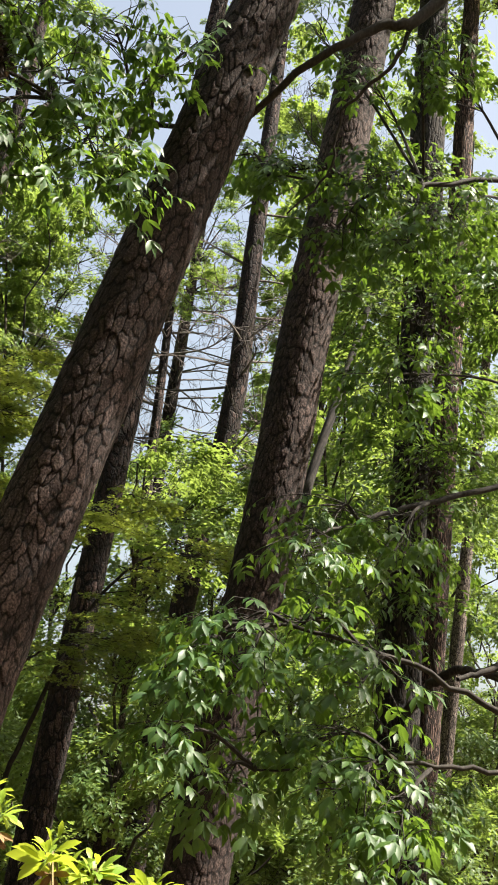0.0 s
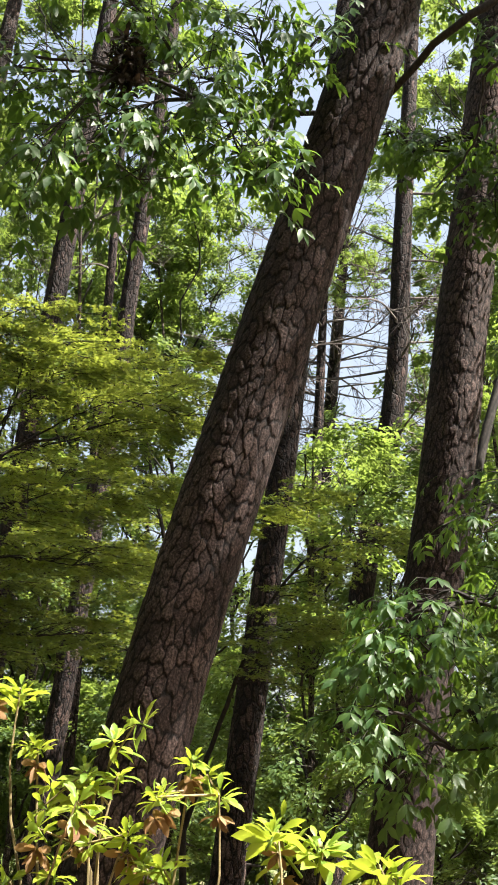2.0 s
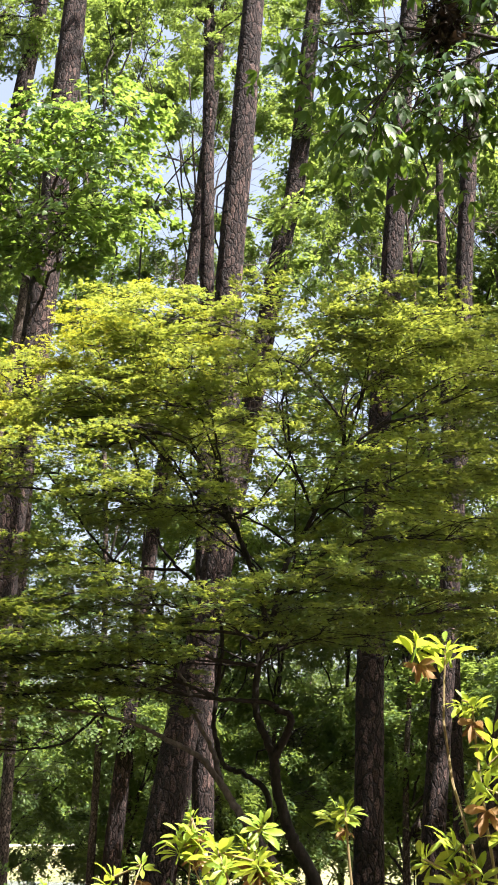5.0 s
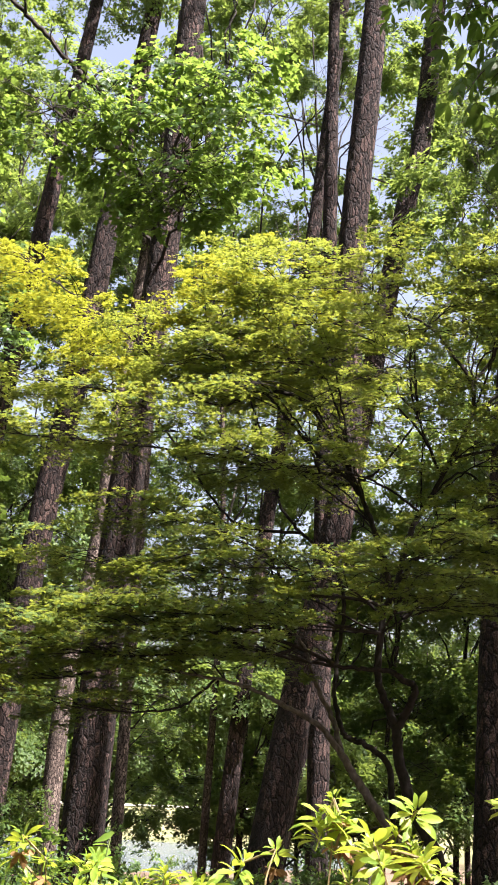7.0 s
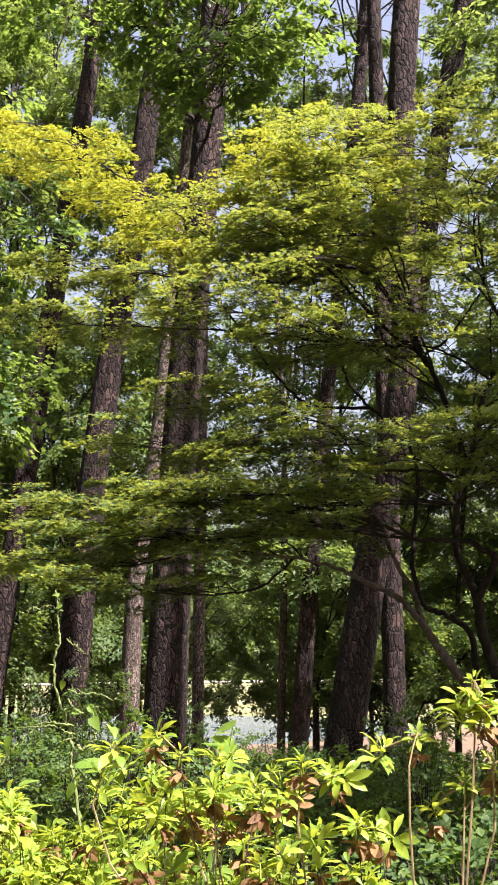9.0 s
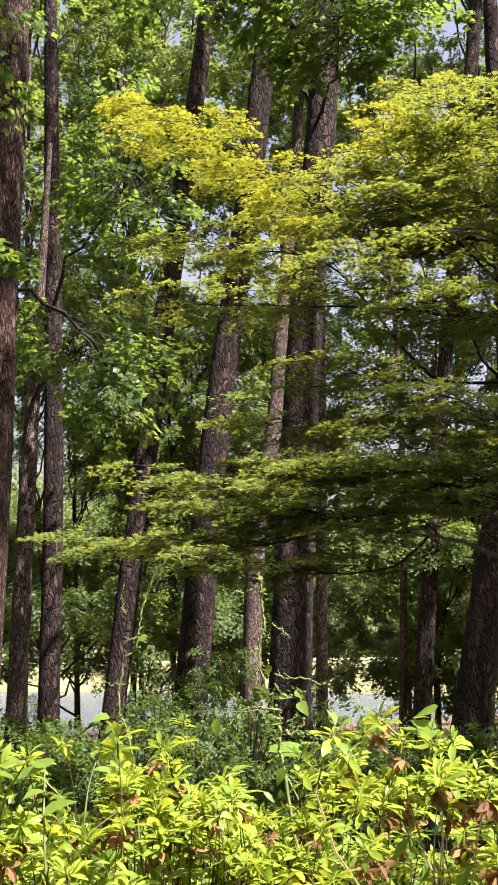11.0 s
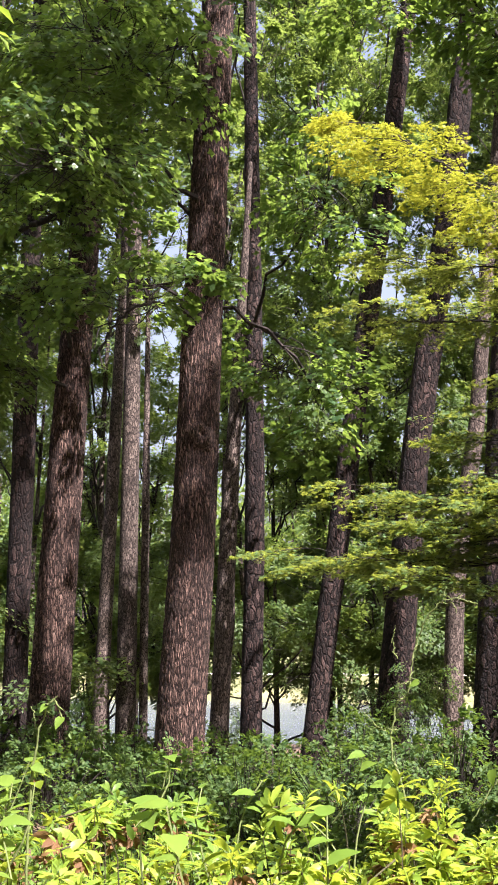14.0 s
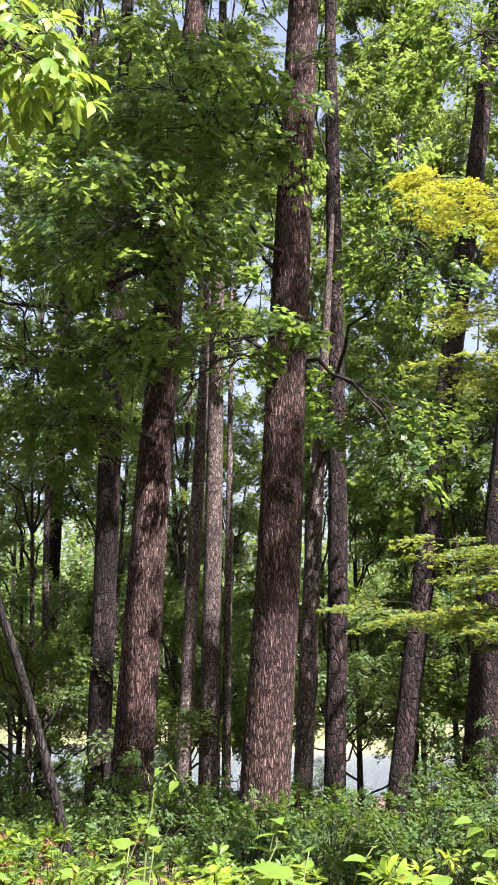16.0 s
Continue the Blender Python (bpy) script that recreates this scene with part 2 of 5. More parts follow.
def bend(points, steps):
    """A smooth curve through a few points."""
    p = np.asarray(points, float)
    if len(p) == 2:
        return p[0] + np.linspace(0, 1, steps)[:, None] * (p[1] - p[0])
    q = np.vstack([2 * p[0] - p[1], p, 2 * p[-1] - p[-2]])
    at = np.linspace(0, len(p) - 1 - 1e-6, steps)
    i, u = at.astype(int), (at % 1)[:, None]
    a, b, c, d = q[i], q[i + 1], q[i + 2], q[i + 3]
    return 0.5 * (2 * b + (c - a) * u + (2 * a - 5 * b + 4 * c - d) * u**2 + (3 * b - a - 3 * c + d) * u**3)


def tube(geo, axis, radii, sides=6, relief=None, dense=None):
    """A tapered round branch along an axis. relief: metres to add to the radius by angle and length."""
    axis = np.asarray(axis, float)
    radii = np.broadcast_to(radii, len(axis))
    along = unit(np.gradient(axis, axis=0))
    ref = np.where(np.abs(along[:, 2:3]) > 0.9, (1.0, 0, 0), (0, 0, 1.0))
    side = unit(np.cross(along, ref))
    for k in range(1, len(side)):
        side[k] = side[k - 1] - along[k] * (side[k - 1] @ along[k])
    side = unit(side)
    over = np.cross(along, side)
    ang = np.linspace(0, 2 * np.pi, sides, endpoint=False)
    if dense is not None:
        face = math.atan2(over[len(over) // 2] @ np.array(dense), side[len(side) // 2] @ np.array(dense))
        ang = ang + 0.62 * np.sin(ang) * -1
        ang = (ang + face) % (2 * np.pi)
    r = radii[:, None] * np.ones(sides)
    if relief is not None:
        length = np.r_[0, np.cumsum(np.linalg.norm(np.diff(axis, axis=0), axis=1))]
        r = r + relief(ang[None, :] * np.ones((len(axis), 1)), length[:, None] * np.ones(sides), radii)
    v = axis[:, None] + r[..., None] * (np.cos(ang)[None, :, None] * side[:, None] + np.sin(ang)[None, :, None] * over[:, None])
    n = len(axis)
    a = (np.arange(n - 1)[:, None] * sides + np.arange(sides)).ravel()
    b = (np.arange(n - 1)[:, None] * sides + (np.arange(sides) + 1) % sides).ravel()
    geo.add(v, np.stack([a, b, b + sides, a + sides], 1))


def plates(seed, columns, tall, depth, gap=0.16):
    """Relief of bark: irregular plates with cracks between them."""
    def relief(ang, length, radii):
        rng = np.random.default_rng(seed)
        width = 2 * np.pi / columns
        rows = int(length.max() / tall) + 4
        jx, jy = rng.uniform(0.08, 0.92, (2, rows, columns))
        level = rng.uniform(-0.4, 0.5, (rows, columns))
        wob = 0.2 * np.sin(length * 9 + 3 * ang) + 0.13 * np.sin(length * 23 - 7 * ang) + 0.07 * np.sin(length * 61 + 13 * ang)
        x, y = ang / width + wob, length / tall + 1 + 0.2 * np.sin(ang * 5 + length * 4) + 0.07 * np.sin(ang * 29 + 17 * length)
        cx, cy = np.floor(x).astype(int), np.floor(y).astype(int)
        first, second, lift, below = np.full(x.shape, 9.0), np.full(x.shape, 9.0), np.zeros(x.shape), np.zeros(x.shape)
        for dx in (-1, 0, 1):
            for dy in (-1, 0, 1):
                ix, iy = (cx + dx) % columns, np.clip(cy + dy, 0, rows - 1)
                d = np.hypot(cx + dx + jx[iy, ix] - x, cy + dy + jy[iy, ix] - y) + 0.35 * np.abs(cx + dx + jx[iy, ix] - x)
                near = d < first
                second = np.where(near, first, np.minimum(second, d))
                lift = np.where(near, level[iy, ix], lift)
                below = np.where(near, cy + dy + jy[iy, ix] - y, below)
                first = np.where(near, d, first)
        edge = np.clip((second - first) / gap, 0, 1)
        relief.tone = lift + 0.5
        flake = 0.06 * np.sin(17 * x + 5 * y) * np.sin(13 * y - 4 * x)
        lean = 0.14 * below + 0.3 * lift
        relief.crack = np.clip(1.5 * (1 - edge), 0, 1) ** 1.3
        return depth * (edge**0.28 * (1 + 0.45 * lift + flake + lean) - 0.8)
    return relief


LEAVES = {
    "ovate": ([(0, 0, 0), (0.25, 0.13, 0.035), (0.6, 0.185, 0.03), (1, 0, -0.16), (0.6, -0.185, 0.03), (0.25, -0.13, 0.035), (0.28, 0, 0.01), (0.62, 0, -0.02)],
              [(0, 6, 1), (1, 6, 7), (1, 7, 2), (2, 7, 3), (0, 5, 6), (5, 7, 6), (5, 4, 7), (4, 3, 7)]),
    "plain": ([(0, 0, 0), (0.45, 0.36, 0.05), (1, 0, -0.06), (0.45, -0.36, 0.05)], [(0, 2, 1), (0, 3, 2)]),
    "small": ([(0, 0, 0), (0.5, 0.27, 0.04), (1, 0, -0.08), (0.5, -0.27, 0.04)], [(0, 2, 1), (0, 3, 2)]),
    "chip": ([(0, 0, 0), (0.75, 0.45, 0.03), (0.98, -0.26, -0.03)], [(0, 2, 1)]),
    "tulip": ([(0, 0, 0), (0.12, 0.45, 0.04), (0.5, 0.32, 0.05), (0.88, 0.4, -0.02), (0.72, 0, 0.0), (0.88, -0.4, -0.02), (0.5, -0.32, 0.05), (0.12, -0.45, 0.04)],
              [(0, 2, 1), (0, 4, 2), (2, 4, 3), (0, 6, 4), (0, 7, 6), (6, 5, 4)]),
    "azalea": ([(0, 0, 0), (0.22, 0.1, 0.045), (0.52, 0.18, 0.065), (0.8, 0.13, 0.02), (1, 0, -0.1), (0.8, -0.13, 0.02), (0.52, -0.18, 0.065), (0.22, -0.1, 0.045), (0.25, 0, 0.015), (0.55, 0, 0.025), (0.82, 0, -0.015)],
               [(0, 8, 1), (1, 8, 9), (1, 9, 2), (2, 9, 10), (2, 10, 3), (3, 10, 4), (0, 7, 8), (7, 9, 8), (7, 6, 9), (6, 10, 9), (6, 5, 10), (5, 4, 10)]),
    "heart": ([(0, 0, 0), (0.02, 0.24, 0.04), (0.26, 0.35, 0.06), (0.6, 0.24, 0.02), (1, 0, -0.14), (0.6, -0.24, 0.02), (0.26, -0.35, 0.06), (0.02, -0.24, 0.04), (0.3, 0, -0.01), (0.62, 0, -0.03)],
              [(0, 8, 1), (1, 8, 2), (2, 8, 9), (2, 9, 3), (3, 9, 4), (0, 7, 8), (7, 6, 8), (6, 9, 8), (6, 5, 9), (5, 4, 9)]),
}
_v, _f = [], []
for _r, _a in ((0.5, 1.3), (0.82, 0.66), (1.0, 0.0), (0.82, -0.66), (0.5, -1.3)):
    _n = len(_v)
    _v += [(-0.17 * math.sin(_a), 0.17 * math.cos(_a), 0.0), (_r * math.cos(_a), _r * math.sin(_a), -0.06), (0.17 * math.sin(_a), -0.17 * math.cos(_a), 0.0)]
    _f += [(_n, _n + 2, _n + 1)]
LEAVES["star"] = (_v, _f)


def put_leaves(geo, kind, at, way, up, size):
    """One leaf of a kind at each place, pointing along way with its face towards up."""
    tv, tf = (np.array(a) for a in LEAVES[kind])
    x = unit(way)
    y = unit(np.cross(up, x))
    z = np.cross(x, y)
    s = np.asarray(size)[:, None, None]
    v = at[:, None] + s * (tv[None, :, 0:1] * x[:, None] + tv[None, :, 1:2] * y[:, None] + tv[None, :, 2:3] * z[:, None])
    f = tf[None] + (np.arange(len(at)) * len(tv))[:, None, None]
    geo.add(v.reshape(-1, 3), f.reshape(-1, 3))


def spray(rng, leaves, wood, kind, at, head, reach, count, size, droop=0.25, tilt=0.25, hang=0.25, flat=0.06, twigs=4, thick=0.006):
    """A fan of leaves on a few twigs that grow from one point towards head."""
    up = unit(np.array([rng.normal(0, tilt), rng.normal(0, tilt), 1.0]))
    a = unit(head - up * (head @ up))
    b = np.cross(up, a)
    fan = rng.uniform(-1.5, 1.5, twigs + 2)
    which = rng.integers(0, twigs + 2, count)
    ang = fan[which] + rng.normal(0, 0.16, count)
    r = reach * np.sqrt(rng.uniform(0.03, 1, count)) * (1 - 0.28 * np.abs(ang) / 1.6)
    out = np.cos(ang)[:, None] * a + np.sin(ang)[:, None] * b
    pos = at + out * r[:, None] - np.array([0, 0, 1.0]) * (droop * r**2 / reach)[:, None] + up * rng.normal(0, flat, count)[:, None]
    side = rng.choice([-1.0, 1.0], count)[:, None]
    way = out * 0.7 + side * 0.7 * np.cross(up, out) + rng.normal(0, 0.25, (count, 3)) - np.array([0, 0, hang])
    face = up + rng.normal(0, 0.3, (count, 3)) + 0.5 * hang * out
    put_leaves(leaves, kind, pos, way, face, size * rng.uniform(0.65, 1.2, count))
    for k in range(twigs):
        o = math.cos(fan[k]) * a + math.sin(fan[k]) * b
        u = np.linspace(0, 0.9 * reach * (1 - 0.28 * abs(fan[k]) / 1.6), 3)[:, None]
        tube(wood, at + o * u - np.array([0, 0, 1.0]) * droop * u**2 / reach, np.linspace(thick, thick * 0.35, 3), 3)


def foliage(rng, leaves, wood, kind, start, centre, spread, sprays, reach, count, size, limb=0.03, **how):
    """A limb from start into an ellipsoid of sprays round centre."""
    start, centre, spread = (np.asarray(a, float) for a in (start, centre, spread))
    mid = (start + centre) / 2 + np.array([0, 0, 0.08 * np.linalg.norm(centre - start)])
    axis = bend([start, mid, centre], 9)
    axis[1:-1] += rng.normal(0, 0.025 * np.linalg.norm(centre - start), (7, 3))
    tube(wood, axis, np.linspace(limb, limb * 0.35, 9), 5)
    for _ in range(sprays):
        d = unit(rng.normal(0, 1, 3)) * rng.uniform(0.25, 1.0) ** 0.5 * spread
        at = centre + d
        root = axis[rng.integers(5, 9)]
        line = bend([root, root + (at - root) * (0.35, 0.35, 0.15) + rng.normal(0, 0.12, 3), root + (at - root) * (0.75, 0.75, 0.6) + rng.normal(0, 0.1, 3), at], 6)
        tube(wood, line, np.linspace(limb * 0.26, limb * 0.08, 6), 3)
        spray(rng, leaves, wood, kind, at, unit(d * (1, 1, 0.2) + rng.normal(0, 0.2, 3)), reach * rng.uniform(0.7, 1.25), max(3, int(count * rng.uniform(0.6, 1.3))), size, thick=max(0.003, limb * 0.12), **how)


# ---- ground, pond, far bank ----
def ground_height(x, y):
    far = np.hypot(x, y)
    step = lambda a, b, v: (lambda u: u * u * (3 - 2 * u))(np.clip((v - a) / (b - a), 0, 1))
    pond = np.hypot((x + 52) / 50, (y - 63) / 26)
    h = -1.2 * step(13, 38, y) + 1.5 * step(88, 99, y)
    basin = 1 - step(0.85, 1.05, pond)
    return h * (1 - basin) - 2.4 * basin + 0.05 * np.sin(x * 1.3 + 2) * np.sin(y * 1.1) * (1 - basin) - 0.15 * step(1.0, 4.0, far) * (1 - basin)


def ground():
    line = lambda near, far: np.unique(np.round(np.r_[-np.geomspace(near, far, 26), np.arange(-near, near + 0.1, 1.4), np.geomspace(near, far, 26)], 3))
    xs, ys = line(70, 1800), line(110, 1800)
    x, y = np.meshgrid(xs, ys)
    geo = Geo()
    a = (np.arange(len(ys) - 1)[:, None] * len(xs) + np.arange(len(xs) - 1)).ravel()
    geo.add(np.stack([x, y, ground_height(x, y)], -1), np.stack([a, a + 1, a + 1 + len(xs), a + len(xs)], 1))
    ob = new("ground", geo.mesh("ground", ground_material(), True))
    tagged(ob, "forest floor of brown leaf litter sloping to a pond", "ground", kind="structure")
    pool = Geo()
    ang = np.linspace(0, 2 * np.pi, 72, endpoint=False)
    ring = np.stack([-52 + 51 * np.cos(ang), 63 + 26.5 * np.sin(ang), np.full(72, -1.62)], 1)
    pool.add(np.vstack([ring, [[-52, 63, -1.62]]]), np.stack([np.arange(72), (np.arange(72) + 1) % 72, np.full(72, 72)], 1))
    tagged(new("water", pool.mesh("water", water_material(), True)), "still pale pond water reflecting the sky", "water", kind="structure")
    lane = Geo()
    x = np.linspace(-120, 80, 120)
    yy = 101 + 1.2 * np.sin(x * 0.05)
    rows = [np.stack([x, yy + o, ground_height(x, yy + o) + 0.05], 1) for o in np.linspace(-2.2, 2.2, 5)]
    a = (np.arange(4)[:, None] * 120 + np.arange(119)).ravel()
    lane.add(np.concatenate(rows), np.stack([a, a + 1, a + 121, a + 120], 1))
    tagged(new("path", lane.mesh("path", gravel_material(), True)), "pale gravel path on the far bank of the pond", "path", kind="structure")


ground()


# ---- trees ----
def trunk_axis(points, top):
    """Carries the visible stretch of a trunk down to the soil and up to its top."""
    p = [np.array(q[:3], float) for q in points]
    lean = (p[1] - p[0]) / max(p[1][2] - p[0][2], 0.1)
    foot_z = float(ground_height(p[0][0] - lean[0] * p[0][2], p[0][1] - lean[1] * p[0][2])) - 0.15
    foot = p[0] + lean * 0.8 * (foot_z - p[0][2])
    foot[2] = foot_z
    rise = (p[-1] - p[-2]) / max(p[-1][2] - p[-2][2], 0.1)
    tip = p[-1] + rise * (top - p[-1][2])
    return [foot, *p, tip]


def trunk(parent, points, top, bark, material, sides=28, step=0.1, name="trunk", fine=13.0):
    """points: rows of x, y, z, diameter."""
    axis = trunk_axis(points, top)
    d = [q[3] for q in points]
    wide = [d[0] * 1.12, *d, d[-1] * 0.45]
    z = [a[2] for a in axis]
    dense = bend(axis, 500)
    seen = min(z[-1], fine)
    zs = np.r_[np.arange(z[0], seen, step), np.arange(seen, z[-1], step * 6), z[-1]]
    line = np.stack([np.interp(zs, dense[:, 2], dense[:, c]) for c in range(3)], 1)
    rad = np.interp(line[:, 2], z, wide) / 2
    rad = rad + 0.3 * rad * np.exp(-(line[:, 2] - z[0]) / 0.3)
    geo = Geo()
    tube(geo, line, rad, sides, bark, (-line[0][0], -line[0][1], 0.0) if sides > 60 else None)
    base = axis[0]
    ob = part(name, geo, material, parent, smooth=True)
    if material in (SCALY, FURROWED, OAK):
        return base, line
    tone = ob.data.attributes.new("plate_tone", "FLOAT", "POINT")
    tone.data.foreach_set("value", bark.tone.ravel().astype(np.float32))
    crack = ob.data.attributes.new("plate_crack", "FLOAT", "POINT")
    crack.data.foreach_set("value", bark.crack.ravel().astype(np.float32))
    return base, line


def dead_branches(rng, parent, line, low, high, count, length):
    """Bare limbs with side twigs and finer twigs on those."""
    for _ in range(count):
        wood = Geo()
        z = rng.uniform(low, high)
        root = line[np.argmin(np.abs(line[:, 2] - z))]
        ang = rng.uniform(0, 2 * np.pi)
        long = length * rng.uniform(0.5, 1.2)
        d = np.array([math.cos(ang), math.sin(ang), rng.uniform(-0.1, 0.45)])
        axis = bend([root, root + d * long * 0.5 + rng.normal(0, 0.1, 3), root + d * long + np.array([0, 0, rng.uniform(-0.4, 0.4)])], 12)
        tube(wood, axis, np.linspace(0.026, 0.007, 12), 5)
        for _ in range(8):
            p = axis[rng.integers(3, 12)]
            q = p + unit(d + rng.normal(0, 0.6, 3)) * long * rng.uniform(0.2, 0.5)
            twig = bend([p, (p + q) / 2 + rng.normal(0, 0.06, 3), q], 6)
            tube(wood, twig, np.linspace(0.01, 0.004, 6), 4)
            for _ in range(4):
                e = twig[rng.integers(2, 6)]
                tube(wood, bend([e, e + unit(q - p + rng.normal(0, 0.5, 3)) * rng.uniform(0.2, 0.5)], 3), [0.005, 0.004, 0.003], 3)
        part("dead_branch", wood, DEAD_AND_LIT_TWIG, parent, "bare dead grey branch")


def high_crown(seed, size=3.4, tall=2.6, count=90):
    """Leaf and limb meshes of a crown round the origin."""
    rng = np.random.default_rng(seed)
    leaves, wood = Geo(), Geo()
    for _ in range(6):
        c = unit(rng.normal(0, 1, 3)) * (size * 0.55, size * 0.55, tall * 0.6)
        foliage(rng, leaves, wood, "small", (0, 0, -tall * 0.5), c, (size * 0.5, size * 0.5, tall * 0.4), count // 6, 0.85, 150, 0.125, 0.06, tilt=0.5, droop=0.3, twigs=1)
    return leaves.mesh("crown", WOOD_LEAF), wood.mesh("limb", TWIG)


CROWNS = [high_crown(300 + k) for k in range(3)]


def crown(parent, place, which, turn, scale=1.0):
    for name, data in zip(("crown", "limb"), CROWNS[which]):
        ob = new(name, data)
        ob.parent = parent
        ob.matrix_basis = Matrix.Translation(place) @ Euler((0, 0, turn)).to_matrix().to_4x4() @ Matrix.Scale(scale, 4)


def tree(label, points, top, bark, material, sides=28, step=0.1, crown_at=0.82, crown_size=1.0, seed=0, category="tree", name="pine_tree", fine=13.0):
    t = thing(name, label, category, group="tall trees of the wood")
    base, line = trunk(t, points, top, bark, material, sides, step, fine=fine)
    if crown_size:
        crown(t, line[np.argmin(np.abs(line[:, 2] - top * crown_at))], seed % 3, seed * 1.7, crown_size)
    return t, line


PINE_LABEL = "tall pine with dark reddish-brown plated bark"
# the leaning pine close by
leaning, leaning_line = tree("leaning pine trunk with large flaking bark plates", [(1.71, 7.79, 2.61, 0.53), (2.34, 7.63, 4.96, 0.50), (2.99, 7.47, 7.27, 0.48)], 13.5,
                             plates(1, 25, 0.13, 0.014, 0.26), PINE, 200, 0.011, 0.97, 0.3, 1, fine=8.8)
second, second_line = tree("upright pine with grey-brown scaly bark behind hickory leaves", [(4.42, 10.88, 1.73, 0.58), (4.80, 10.72, 4.82, 0.52), (4.98, 10.64, 6.56, 0.50), (5.37, 10.47, 9.79, 0.47)], 25,
                           plates(2, 28, 0.115, 0.013, 0.27), PINE, 140, 0.016, 0.95, 0.26, 2, fine=11.5)
PINES = [
    ([(3.66, 14.21, 1.66, 0.38), (3.92, 14.14, 4.17, 0.34)], 17, 0.5),
    ([(6.85, 22.68, 1.97, 0.27), (6.95, 22.65, 5.77, 0.24)], 15, 0.9),
    ([(6.54, 19.66, 1.78, 0.41), (6.90, 19.53, 5.48, 0.40), (7.42, 19.35, 9.01, 0.38), (7.6, 19.35, 12.42, 0.32)], 20, 1.0),
    ([(8.91, 28.33, 10.38, 0.32), (9.06, 28.28, 12.55, 0.30)], 21, 0.8),
    ([(1.86, 17.69, 1.99, 0.31), (2.45, 17.61, 7.27, 0.26), (2.58, 17.59, 9.17, 0.25), (2.78, 17.56, 11.45, 0.24)], 19, 0.9),
    ([(2.68, 21.61, 8.55, 0.18), (2.74, 21.60, 11.44, 0.16)], 17, 0.0)
] + [
    ([(0.83, 14.74, 1.32, 0.33), (0.92, 14.73, 3.47, 0.31), (1.11, 14.72, 6.15, 0.27), (1.30, 14.71, 7.96, 0.26), (1.51, 14.70, 10.13, 0.24)], 18, 0.0),
    ([(-1.91, 17.02, 0.26, 0.49), (-1.50, 17.04, 2.54, 0.45), (-0.92, 17.08, 5.52, 0.38), (-0.87, 17.08, 8.57, 0.38), (-0.59, 17.10, 12.08, 0.36)], 21, 0.7),
    ([(-1.35, 19.07, 0.02, 0.33), (-1.34, 19.07, 2.92, 0.31)], 17, 0.9),
    ([(-0.26, 25.11, 13.09, 0.42), (0.09, 25.11, 14.61, 0.41), (0.41, 25.11, 17.63, 0.39)], 22, 0.0),
    ([(-3.56, 24.87, 0.22, 0.35), (-3.04, 24.92, 5.44, 0.28), (-2.26, 25.00, 11.49, 0.28), (-1.63, 25.06, 17.31, 0.24)], 22, 0.0)
] + [
    ([(-4.34, 17.55, 0.55, 0.59), (-4.15, 17.60, 3.89, 0.50), (-3.96, 17.64, 6.31, 0.48), (-3.66, 17.71, 9.35, 0.43), (-3.46, 17.76, 12.65, 0.40)], 21, 1.1),
    ([(-6.56, 20.17, 0.74, 0.54), (-6.11, 20.29, 5.06, 0.44), (-5.61, 20.43, 8.38, 0.43), (-5.23, 20.53, 11.36, 0.38)], 21, 1.0),
    ([(-7.32, 18.86, 0.89, 0.34), (-6.98, 18.98, 3.61, 0.34), (-6.47, 19.14, 7.36, 0.34), (-6.19, 19.23, 9.40, 0.31)], 18, 0.9),
    ([(-8.64, 19.39, 0.68, 0.34), (-8.58, 19.41, 4.36, 0.31), (-8.62, 19.39, 9.63, 0.25), (-8.64, 19.39, 11.14, 0.23)], 18, 1.0),
    ([(-12.41, 18.40, -0.12, 0.40), (-12.37, 18.43, 5.91, 0.38), (-12.35, 18.44, 8.41, 0.33)], 18, 1.0),
    ([(-17.80, 24.41, 1.64, 0.33), (-17.73, 24.45, 7.93, 0.34)], 19, 1.0),
]
for k, (rows, top, size) in enumerate(PINES):
    near = k in (0, 4, 6, 7, 8, 11, 12, 13, 14)
    t, line = tree(PINE_LABEL, rows, top, plates(20 + k, 14, 0.2, 0.012, 0.5), SCALY, 40 if near else 24, 0.06 if near else 0.12, 0.88, size * (0.6 if k > 11 else 0.45), k)
    if k in (5, 6):
        dead_branches(np.random.default_rng(60 + k), t, line, 11.5, 15.5, 5, 1.4)
    if k in (1, 2):
        dead_branches(np.random.default_rng(80 + k), t, line, 5.0, 13.0, 26, 2.2)
    if k in (3, 9, 10):
        dead_branches(np.random.default_rng(60 + k), t, line, 8.5, 17, 48 if k == 3 else 8, 2.9 if k == 3 else 2.0)

